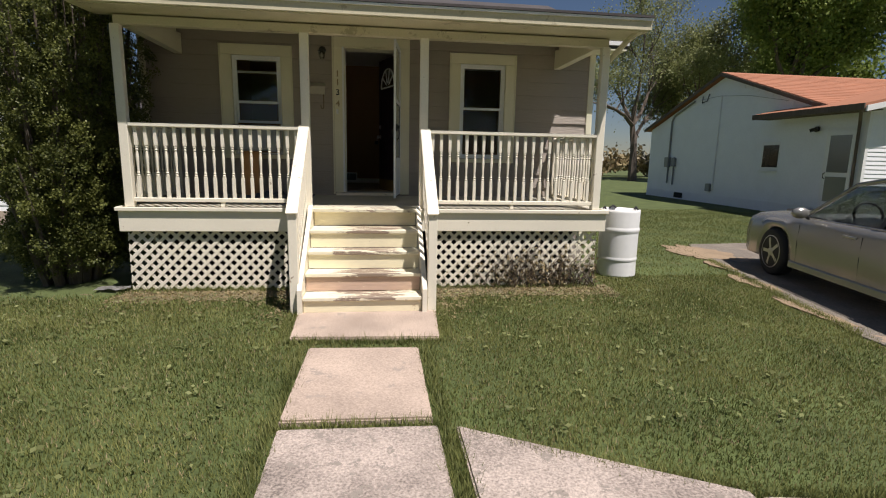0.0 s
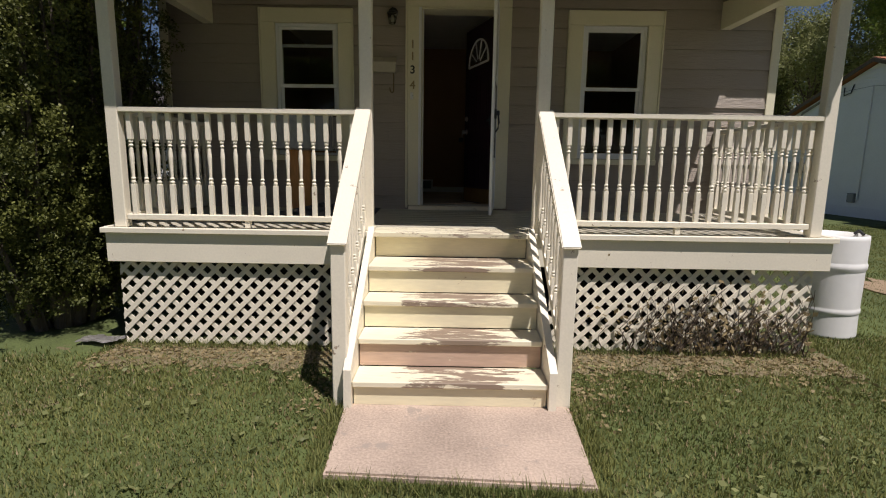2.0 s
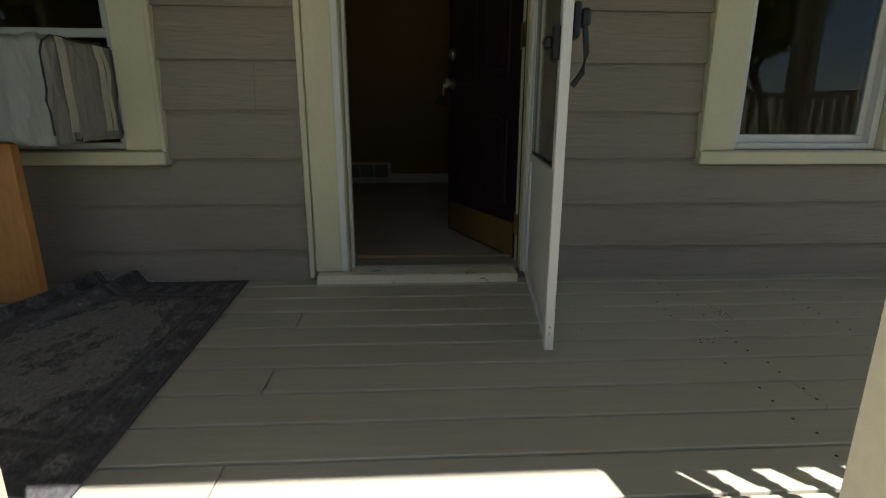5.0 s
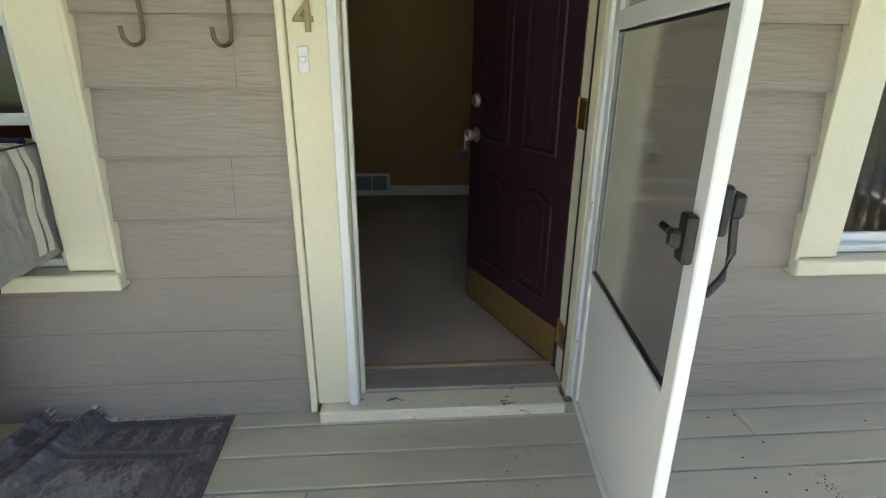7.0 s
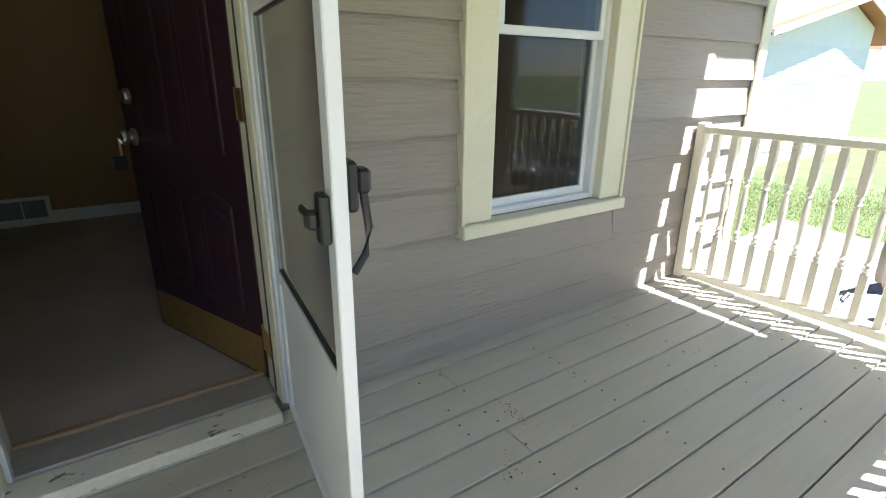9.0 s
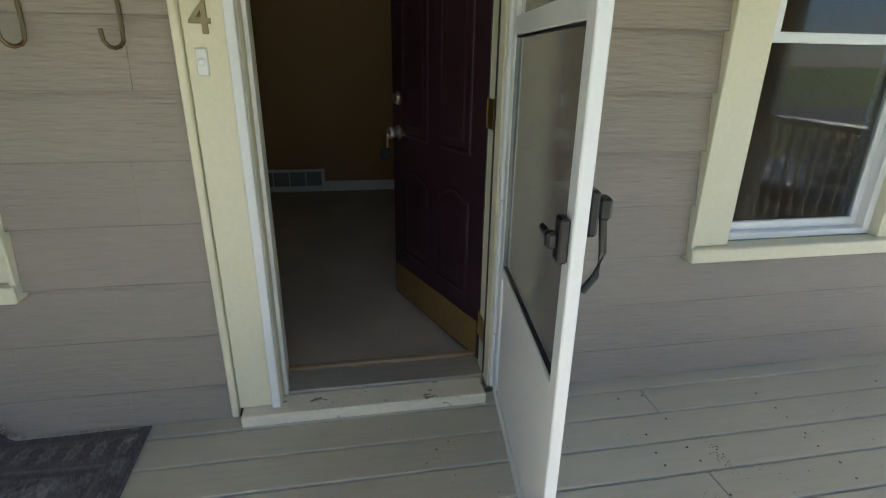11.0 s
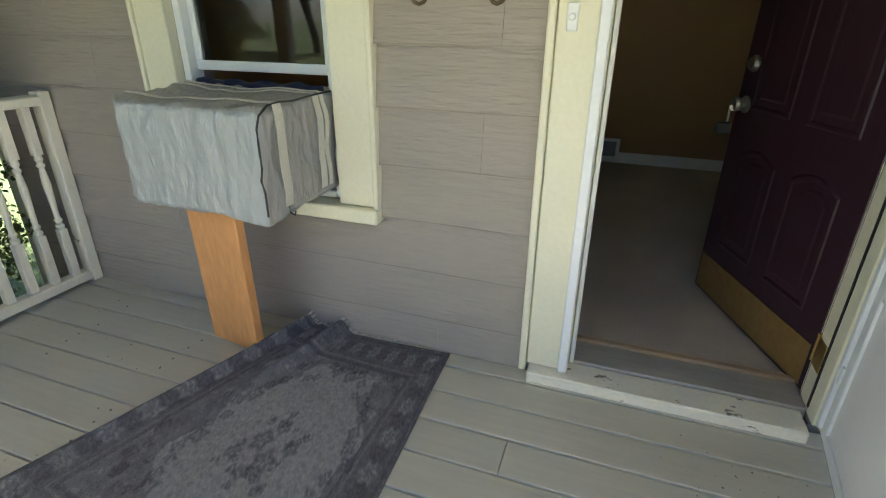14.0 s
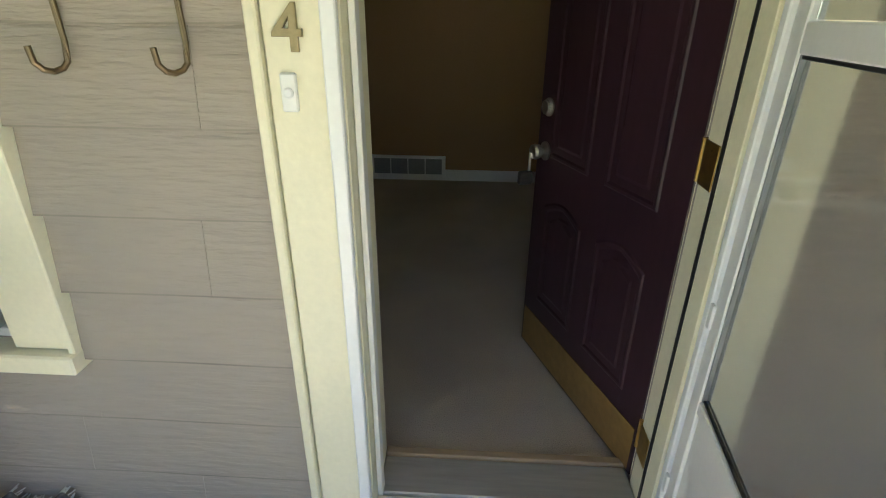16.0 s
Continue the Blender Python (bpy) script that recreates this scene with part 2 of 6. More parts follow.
def rug_material():
    """Grey woven rug: the pattern's yarns run from near black over grey-violet to a pale field."""
    m = material("grey_patterned_rug", (0.22, 0.215, 0.22), 0.95, grain=160, vary=0.35, bump=0.9)
    n, link = m.node_tree.nodes, m.node_tree.links.new
    yarn = n.new("ShaderNodeAttribute")
    yarn.attribute_name = "weave"
    worn = n.new("ShaderNodeTexNoise")
    worn.inputs["Scale"].default_value, worn.inputs["Detail"].default_value = 55, 8
    shift = n.new("ShaderNodeMath")
    shift.operation, shift.inputs[1].default_value = "MULTIPLY_ADD", 0.3
    geo = n.new("ShaderNodeNewGeometry")
    link(geo.outputs["Position"], worn.inputs["Vector"])
    link(worn.outputs[0], shift.inputs[0]), link(yarn.outputs["Fac"], shift.inputs[2])
    ramp = n.new("ShaderNodeValToRGB")
    e = ramp.color_ramp.elements
    e[0].position, e[0].color = 0.15, (0.075, 0.072, 0.078, 1)
    e[1].position, e[1].color = 0.80, (0.33, 0.325, 0.30, 1)
    mid = e.new(0.50)
    mid.color = (0.175, 0.165, 0.172, 1)
    link(shift.outputs[0], ramp.inputs[0]), link(ramp.outputs[0], n["Principled BSDF"].inputs["Base Color"])
    return m


RUG = rug_material()

# ---- helpers of this scene ----
PLACED = {}


def thing(name, x, y, z, label, category, group="", kind="", turn=0.0):
    ob = new(name)
    ob.empty_display_size = 0.1
    m = pose(x, y, z, 0, 0, turn)
    ob.matrix_basis = m
    PLACED[ob] = m
    return tagged(ob, label, category, group, kind)


def mesh_of(bm, mat, smooth=False):
    me = bpy.data.meshes.new("mesh")
    bmesh.ops.recalc_face_normals(bm, faces=bm.faces)
    for f in bm.faces:
        f.smooth = smooth
    bm.to_mesh(me)
    bm.free()
    me.materials.append(mat)
    return me


def place(name, me, parent=None, m=None, label=""):
    """A mesh object with the world pose m, under a thing or a part."""
    ob = new(name, me)
    m = m or Matrix.Identity(4)
    if parent:
        ob.parent = parent
        ob.matrix_parent_inverse = PLACED[parent].inverted()
    ob.matrix_basis = m
    PLACED[ob] = m
    if label:
        ob["label"] = label
    return ob


def part(name, bm, mat, parent=None, label="", smooth=False):
    return place(name, mesh_of(bm, mat, smooth), parent, None, label)


def box(x0, x1, y0, y1, z0, z1, bevel=0.0, bm=None):
    own = bmesh.new()
    bmesh.ops.create_cube(own, size=1, matrix=Matrix.LocRotScale(((x0 + x1) / 2, (y0 + y1) / 2, (z0 + z1) / 2), None, (x1 - x0, y1 - y0, z1 - z0)))
    if bevel:
        bmesh.ops.bevel(own, geom=list(own.edges), offset=bevel, segments=1, affect="EDGES")
    if bm is None:
        return own
    join(bm, own)
    return bm


def join(bm, other, m=None):
    me = bpy.data.meshes.new("join")
    if m is not None:
        other.transform(m)
    other.to_mesh(me)
    other.free()
    bm.from_mesh(me)
    bpy.data.meshes.remove(me)
    return bm


def lathe(profile, sides=12, bm=None):
    """Rings (radius, z) turned round the z axis."""
    bm = bm or bmesh.new()
    rings = []
    for r, z in profile:
        rings.append([bm.verts.new((r * math.cos(6.28318 * k / sides), r * math.sin(6.28318 * k / sides), z)) for k in range(sides)])
    for a, b in zip(rings, rings[1:]):
        for k in range(sides):
            bm.faces.new((a[k], a[(k + 1) % sides], b[(k + 1) % sides], b[k]))
    bm.faces.new(rings[0][::-1]), bm.faces.new(rings[-1])
    return bm


def tube(points, radius, sides=8, bm=None, end=None):
    """A round rod along points; the radius runs from radius to end."""
    bm = bm or bmesh.new()
    pts = [Vector(p) for p in points]
    end = radius if end is None else end
    rings = []
    for i, p in enumerate(pts):
        way = (pts[min(i + 1, len(pts) - 1)] - pts[max(i - 1, 0)]).normalized()
        q = way.to_track_quat("Z", "Y")
        r = radius + (end - radius) * i / max(1, len(pts) - 1)
        rings.append([bm.verts.new(p + q @ Vector((r * math.cos(6.28318 * k / sides), r * math.sin(6.28318 * k / sides), 0))) for k in range(sides)])
    for a, b in zip(rings, rings[1:]):
        for k in range(sides):
            bm.faces.new((a[k], a[(k + 1) % sides], b[(k + 1) % sides], b[k]))
    bm.faces.new(rings[0][::-1]), bm.faces.new(rings[-1])
    return bm


def prism(outline, axis, a, b, bm=None):
    """A plate: an outline of pairs pushed from a to b along an axis (the pairs are the other two axes in order)."""
    bm = bm or bmesh.new()

    def at(p, d):
        return {"x": (d, p[0], p[1]), "y": (p[0], d, p[1]), "z": (p[0], p[1], d)}[axis]
    low, high = [bm.verts.new(at(p, a)) for p in outline], [bm.verts.new(at(p, b)) for p in outline]
    bm.faces.new(low), bm.faces.new(high[::-1])
    for k in range(len(outline)):
        j = (k + 1) % len(outline)
        bm.faces.new((low[k], high[k], high[j], low[j]))
    return bm


def soup(name, verts, faces, mat):
    """One mesh from arrays made by rule: grass, leaves."""
    me = bpy.data.meshes.new(name)
    verts, faces = np.asarray(verts, np.float32), np.asarray(faces, np.int32)
    n = faces.shape[1]
    me.vertices.add(len(verts)), me.loops.add(faces.size), me.polygons.add(len(faces))
    me.vertices.foreach_set("co", verts.ravel())
    me.loops.foreach_set("vertex_index", faces.ravel())
    me.polygons.foreach_set("loop_start", np.arange(0, faces.size, n, dtype=np.int32))
    me.polygons.foreach_set("loop_total", np.full(len(faces), n, np.int32))
    me.update(calc_edges=True)
    me.materials.append(mat)
    return me


# ---- plan ----
WALL = 8.05           # front face of the house wall
FRONT = 6.41          # front edge of the porch floor
LEFT, RIGHT = -2.87, 2.84


def deck_z(y):
    return 0.982 + 0.048 * (y - FRONT) / (WALL - FRONT)


def ground_z(x, y):
    rise = max(0.0, min(1.0, (x - 7.0) / 6.0)) * max(0.0, min(1.0, (y - 8.0) / 10.0))
    return 0.06 * rise


# ---- ground ----
bm = bmesh.new()
xs = [-400, -120, -40] + [-20 + i for i in range(61)] + [60, 140, 400]
ys = [-400, -120, -40] + [-12 + i for i in range(61)] + [70, 150, 600]
grid = [[bm.verts.new((x, y, ground_z(x, y) - 0.004)) for x in xs] for y in ys]
for a, b in zip(grid, grid[1:]):
    for k in range(len(xs) - 1):
        bm.faces.new((a[k], a[k + 1], b[k + 1], b[k]))
tagged(part("ground", bm, SOIL), "mown green lawn with bare patches", "lawn", kind="structure")

walkway = thing("pavement", -0.1, 3.5, 0, "cracked pale concrete garden path of separate slabs", "path", kind="structure")


def slab(outline, mat, top=0.035):
    b = prism(outline, "z", -0.08, top)
    bmesh.ops.bevel(b, geom=[e for e in b.edges if all(v.co.z > 0 for v in e.verts)], offset=0.012, segments=2, affect="EDGES")
    part("slab", b, mat, walkway)


slab([(-0.76, 4.68), (0.55, 4.61), (0.60, 5.42), (-0.80, 5.46)], CONCRETE, 0.03)
slab([(-0.58, 3.21), (0.34, 3.18), (0.34, 4.36), (-0.56, 4.41)], CONCRETE)
slab([(-0.55, 1.70), (0.37, 1.66), (0.36, 3.09), (-0.57, 3.12)], AGGREGATE)
slab([(-0.56, 0.30), (0.38, 0.30), (0.37, 1.62), (-0.55, 1.66)], AGGREGATE)
slab([(-0.56, -1.5), (0.38, -1.5), (0.38, 0.26), (-0.56, 0.26)], AGGREGATE)
slab([(0.47, 1.30), (1.76, 1.10), (1.80, 2.34), (0.98, 2.78), (0.47, 3.08)], AGGREGATE)
slab([(1.80, 1.10), (3.2, 1.0), (3.2, 2.1), (1.84, 2.30)], AGGREGATE)

# gravel drive
bm = prism([(4.05, -9.0), (4.55, 4.4), (5.15, 6.8), (5.45, 8.0), (6.1, 9.6), (8.8, 9.9), (8.5, 5.0), (7.6, -9.0)], "z", -0.08, 0.012)
tagged(part("road", bm, GRAVEL), "worn gravel driveway with pale dusty edges", "driveway", kind="structure")

# ---- house ----
house_wall = thing("wall_south", 0, WALL, 0, "taupe lap siding front wall under the porch roof", "wall", kind="structure")
DOOR = (-0.49, 0.30, 1.03, 3.12)
WIN_L = (-2.01, -1.35, 1.60, 2.95)
WIN_R = (1.21, 1.88, 1.60, 2.96)
HX0, HX1 = -3.20, 3.24
bm = bmesh.new()
cuts = [HX0, WIN_L[0], WIN_L[1], DOOR[0], DOOR[1], WIN_R[0], WIN_R[1], HX1]
for i in range(7):
    hole = {1: WIN_L, 3: DOOR, 5: WIN_R}.get(i)
    if hole:
        box(cuts[i], cuts[i + 1], WALL + 0.012, WALL + 0.16, 0.0, hole[2], bm=bm)
        box(cuts[i], cuts[i + 1], WALL + 0.012, WALL + 0.16, hole[3], 3.45, bm=bm)
    else:
        box(cuts[i], cuts[i + 1], WALL + 0.012, WALL + 0.16, 0.0, 3.45, bm=bm)
part("sheathing", bm, SIDING, house_wall)

# siding boards, cut round the openings
COURSES = [1.0, 1.185] + [1.185 + 0.1955 * k for k in range(1, 12)]
HOLES = [(-0.62, 0.465, 0.9, 3.25), (-2.16, -1.195, 1.525, 3.10), (1.055, 2.035, 1.525, 3.11)]
JOINTS = {0: [-0.97, 2.2], 1: [-1.27], 4: [-0.82], 5: [-2.45], 6: [-0.77], 9: [0.7]}


def lap_board(x0, x1, z0, z1):
    b = bmesh.new()
    lap = 0.016
    low = z0 - lap
    rows = []
    steps = max(1, int((x1 - x0) / 0.09))
    for i in range(steps + 1):
        x = x0 + (x1 - x0) * i / steps
        # the lower edge waves and gapes a little from board to board
        dip = 0.0035 * noise.noise(Vector((x * 2.3, z0 * 9, 0))) + 0.0015 * noise.noise(Vector((x * 9, z0 * 9, 4)))
        gape = 0.004 * noise.noise(Vector((x * 1.7, z0 * 7, 8)))
        edge = low + dip + 0.004 + 0.0025 * noise.noise(Vector((x * 5, z0 * 5, 2)))
        outline = [(WALL - 0.024 - gape, low + dip), (WALL - 0.006, low + dip), (WALL + 0.008, z1), (WALL + 0.002, z1), (WALL - 0.0236 - gape, edge)]
        rows.append([b.verts.new((x, y, z)) for y, z in outline])
    for a, c in zip(rows, rows[1:]):
        for k in range(5):
            f = b.faces.new((a[k], a[(k + 1) % 5], c[(k + 1) % 5], c[k]))
            # darker tone on the lower lip draws the shadow line of the lap
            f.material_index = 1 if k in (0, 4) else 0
    b.faces.new(rows[0][::-1]), b.faces.new(rows[-1])
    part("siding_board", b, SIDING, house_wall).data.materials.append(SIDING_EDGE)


for c, (z0, z1) in enumerate(zip(COURSES, COURSES[1:])):
    spans = [(HX0, HX1)]
    for h0, h1, hz0, hz1 in HOLES:
        if z1 - 0.01 > hz0 and z0 < hz1 - 0.01:
            spans = [s for a, b in spans for s in ((a, min(b, h0)), (max(a, h1), b)) if s[1] - s[0] > 0.02]
        for za, zb in ((z0, min(z1, hz0)), (max(z0, hz1), z1)):
            if z1 - 0.01 > hz0 and z0 < hz1 - 0.01 and zb - za > 0.03:
                lap_board(h0, h1, za, zb)
    for a, b in spans:
        marks = [a] + sorted(j for j in JOINTS.get(c, ()) if a + 0.1 < j < b - 0.1) + [b]
        for u, v in zip(marks, marks[1:]):
            lap_board(u + 0.0005, v - 0.0005, z0, z1)

# other walls of the house, the room behind the door, ceiling
for nm, dims in (("wall_west", (HX0, HX0 + 0.15, WALL + 0.16, 15.0, 0, 3.45)), ("wall_east", (HX1 - 0.15, HX1, WALL + 0.16, 15.0, 0, 3.45)),
                 ("wall_north", (HX0, HX1, 15.0, 15.15, 0, 3.45))):
    tagged(part(nm, box(*dims), SIDING), "taupe lap siding house wall", "wall", kind="structure")
for nm, dims in (("wall_inner_back", (HX0 + 0.15, HX1 - 0.15, 11.25, 11.35, 1.0, 3.44)), ("wall_inner_left", (-2.6, -2.5, WALL + 0.17, 11.25, 1.0, 3.44)),
                 ("wall_inner_right", (2.5, 2.6, WALL + 0.17, 11.25, 1.0, 3.44))):
    tagged(part(nm, box(*dims), BEIGE), "dim tan painted wall of the room", "wall", kind="structure")
tagged(part("floor", box(HX0 + 0.15, HX1 - 0.15, WALL + 0.17, 11.25, 0.95, 1.055), CARPET), "beige low pile carpet in the dim room", "carpet", kind="structure")
tagged(part("ceiling_inside", box(HX0 + 0.15, HX1 - 0.15, WALL + 0.16, 11.25, 3.40, 3.449), WHITE), "white room ceiling", "ceiling", kind="structure")
tagged(part("baseboard", box(-2.49, 2.49, 11.235, 11.249, 1.056, 1.15, 0.003), WHITE), "scuffed white skirting board", "baseboard", kind="structure")

# corner boards
for x0, x1, nm in ((HX0 - 0.02, HX0 + 0.07, "trim_1"), (HX1 - 0.07, HX1 + 0.02, "trim_2")):
    tagged(part(nm, box(x0, x1, WALL - 0.03, WALL - 0.015, 0.3, 3.3, 0.003), TRIM), "cream corner board of the house", "trim", kind="structure")

# roof over the porch, its beam, soffit, gutter; main roof behind
roof = thing("porch_roof", 0, 6.2, 3.0, "low porch roof with cream beam, soffit and white gutter edge", "roof", kind="structure")
RX0, RX1 = -3.02, 3.02
part("roof_deck", prism([(5.935, 3.152), (8.2, 3.50), (8.2, 3.58), (5.935, 3.178)], "x", RX0, RX1), SHINGLE, roof, "dark shingle edge")
bm = prism([(6.0, 3.02), (6.55, 3.04), (6.55, 3.06), (6.0, 3.04)], "x", RX0 + 0.02, RX1 - 0.02)
part("soffit", bm, SOFFIT, roof)
part("fascia", box(RX0, RX1, 5.97, 5.995, 3.03, 3.145, 0.003), SOFFIT, roof)
part("drip_edge", box(RX0, RX1, 5.945, 5.969, 3.124, 3.150, 0.003), ALU, roof, "white metal gutter edge")
part("beam", box(LEFT + 0.10, RIGHT - 0.10, 6.42, 6.53, 2.93, 3.02, 0.004), SOFFIT, roof)
part("side_beam", prism([(6.57, 2.93), (8.03, 2.93), (8.03, 3.2), (6.57, 3.02)], "x", LEFT + 0.12, LEFT + 0.22), TRIM, roof)
part("side_beam", prism([(6.57, 2.93), (8.03, 2.93), (8.03, 3.2), (6.57, 3.02)], "x", RIGHT - 0.22, RIGHT - 0.12), TRIM, roof)
part("gable_end", prism([(6.0, 3.04), (6.57, 3.04), (8.04, 3.2), (8.04, 3.46), (6.0, 3.12)], "x", LEFT + 0.13, LEFT + 0.16), TRIM, roof)
part("gable_end", prism([(6.0, 3.04), (6.57, 3.04), (8.04, 3.2), (8.04, 3.46), (6.0, 3.12)], "x", RIGHT - 0.16, RIGHT - 0.13), TRIM, roof)
tagged(part("ceiling", prism([(6.58, 3.06), (8.03, 3.26), (8.03, 3.28), (6.58, 3.08)], "x", LEFT + 0.23, RIGHT - 0.23), SOFFIT), "cream painted porch ceiling", "ceiling", kind="structure")
bm = prism([(7.68, 3.20), (11.5, 4.72), (15.4, 3.20), (15.4, 3.30), (11.5, 4.82), (7.68, 3.30)], "x", -3.55, -2.705)
prism([(7.68, 3.20), (11.5, 4.72), (15.4, 3.20), (15.4, 3.30), (11.5, 4.82), (7.68, 3.30)], "x", 2.705, 3.58, bm)
prism([(8.21, 3.42), (11.5, 4.72), (15.4, 3.20), (15.4, 3.30), (11.5, 4.82), (8.21, 3.52)], "x", -3.03, 3.03, bm)
main_roof = tagged(part("roof", bm, SHINGLE), "dark shingled main roof", "roof", kind="structure")
part("eave_fascia", box(3.025, 3.60, 7.66, 7.679, 3.235, 3.29, 0.003), WHITE, main_roof)
part("eave_soffit", box(3.025, 3.57, 7.68, 8.03, 3.17, 3.19), TRIM, main_roof)
part("eave_fascia", box(-3.57, -3.025, 7.66, 7.679, 3.235, 3.29, 0.003), WHITE, main_roof)
part("gable_wall", prism([(8.06, 3.455), (15.1, 3.455), (15.1, 3.3), (11.5, 4.70), (8.21, 3.46)], "x", HX0 + 0.02, HX0 + 0.1), SIDING, main_roof)
part("gable_wall", prism([(8.06, 3.455), (15.1, 3.455), (15.1, 3.3), (11.5, 4.70), (8.21, 3.46)], "x", HX1 - 0.1, HX1 - 0.02), SIDING, main_roof)
part("chimney", box(-0.75, -0.30, 9.9, 10.35, 3.9, 4.50, 0.01), BRICK, main_roof, "red brick chimney")

# ---- porch ----
deck = thing("porch_floor", 0, 7.2, 0.9, "tan painted wooden porch floor of long narrow boards", "porch floor", kind="structure")
BOARD = 0.1405
y = FRONT
k = 0
while y < WALL - 0.02:
    y1 = min(y + BOARD, WALL - 0.017)
    if k < 2:
        runs = ((LEFT, -0.765, DECK), (-0.765, 0.50, WORN_DECK), (0.50, RIGHT, DECK))
    else:
        cut = (RIGHT, 0.9, -0.6)[k % 3]
        runs = ((LEFT, cut, DECK), (cut, RIGHT, DECK))
    for a, b, paint in runs:
        if b - a > 0.05:
            plank = box(a + 0.001, b - 0.001, y + 0.0028, y1 - 0.0028, deck_z(y) - 0.03, deck_z(y), 0.0022)
            # cream on the rear bevels paints a highlight along each seam
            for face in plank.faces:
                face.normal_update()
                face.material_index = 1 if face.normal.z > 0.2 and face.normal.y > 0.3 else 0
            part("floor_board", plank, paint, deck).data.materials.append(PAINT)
    y, k = y1, k + 1
# near-black plate puts the shade into the gaps between boards
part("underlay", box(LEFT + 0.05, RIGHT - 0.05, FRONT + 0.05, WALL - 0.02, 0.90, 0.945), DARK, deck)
part("floor_edge", box(LEFT - 0.03, -0.76, FRONT - 0.045, FRONT - 0.001, 0.945, 0.987, 0.004), PAINT, deck)
part("floor_edge", box(0.50, RIGHT + 0.03, FRONT - 0.045, FRONT - 0.001, 0.945, 0.987, 0.004), PAINT, deck)
part("floor_edge", box(LEFT - 0.03, LEFT - 0.001, FRONT, WALL - 0.02, 0.945, 0.99, 0.004), PAINT, deck)
part("floor_edge", box(RIGHT + 0.001, RIGHT + 0.03, FRONT, WALL - 0.02, 0.945, 0.99, 0.004), PAINT, deck)
part("skirt_board", box(LEFT - 0.01, -0.77, FRONT - 0.01, FRONT + 0.03, 0.71, 0.944, 0.004), PAINT, deck)
part("skirt_board", box(0.51, RIGHT + 0.01, FRONT - 0.01, FRONT + 0.03, 0.72, 0.944, 0.004), PAINT, deck)
part("skirt_board", box(LEFT - 0.01, LEFT + 0.03, FRONT + 0.031, WALL - 0.02, 0.71, 0.944, 0.004), PAINT, deck)
part("skirt_board", box(RIGHT - 0.03, RIGHT + 0.01, FRONT + 0.031, WALL - 0.02, 0.72, 0.944, 0.004), PAINT, deck)
# near-black upright sheet paints the shade of the closed space under the porch
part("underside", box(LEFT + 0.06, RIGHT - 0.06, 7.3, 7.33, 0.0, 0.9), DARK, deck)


def lattice(x0, x1, z0, z1, y, label):
    """Crossed laths at 45 degrees inside a frame."""
    t = thing("lattice_panel", (x0 + x1) / 2, y, z0, label, "lattice", "porch lattices")
    step, w, h = 0.124, 0.037, z1 - z0
    half = w / math.sqrt(2)
    for way in (1, -1):
        s = x0 - h
        while s < x1 + h:
            # centre line from (s, z0) to (s + way*h, z1), clipped to the panel
            pts = [(s - half, z0), (s + half, z0), (s + half + way * h, z1), (s - half + way * h, z1)]
            poly = clip(pts, x0, x1)
            if len(poly) > 2:
                d = -0.004 if way > 0 else 0.005
                part("slat", prism(poly, "y", y + d, y + d + 0.008), PAINT, t)
            s += step
    return t


def clip(poly, x0, x1):
    for lim, sign in ((x0, 1), (x1, -1)):
        out = []
        for a, b in zip(poly, poly[1:] + poly[:1]):
            ia, ib = sign * (a[0] - lim) >= 0, sign * (b[0] - lim) >= 0
            if ia:
                out.append(a)
            if ia != ib:
                f = (lim - a[0]) / (b[0] - a[0])
                out.append((lim, a[1] + f * (b[1] - a[1])))
        poly = out
        if len(poly) < 3:
            return []
    return poly


lattice(-2.82, -0.96, 0.02, 0.74, 6.455, "weathered white wooden lattice under the porch")
lattice(0.66, 2.76, 0.02, 0.74, 6.455, "weathered white wooden lattice with dry vines")

# posts
for x in (-2.76, -0.81, 0.54, 2.71):
    t = thing("porch_post", x, 6.455, 0.985, "square cream wooden porch post", "post", "porch posts")
    part("shaft", box(x - 0.048, x + 0.048, 6.412, 6.495, 0.986, 2.93, 0.006), PAINT, t)


def spindle(length, foot=0.30, head=0.74):
    """A turned baluster: square ends, a slim vase between beads; its base is at z = 0."""
    b = bmesh.new()
    s = 0.0175
    low, high = length * foot, length * head
    for z0, z1 in ((0, low), (high, length)):
        box(-s, s, -s, s, z0, z1, 0.002, b)
    m = high - low
    prof = [(0.012, low - 0.002), (0.018, low + 0.012), (0.018, low + 0.022), (0.010, low + 0.03), (0.018, low + 0.045), (0.011, low + 0.058),
            (0.013, low + m * 0.35), (0.0175, low + m * 0.62), (0.013, high - 0.075), (0.010, high - 0.06), (0.018, high - 0.047), (0.010, high - 0.034),
            (0.017, high - 0.02), (0.013, high + 0.002)]
    join(b, lathe(prof, 10))
    return b


SPINDLE = mesh_of(spindle(0.80), PAINT)
STAIR_SPINDLE = mesh_of(spindle(0.80, 0.20, 0.90), PAINT)


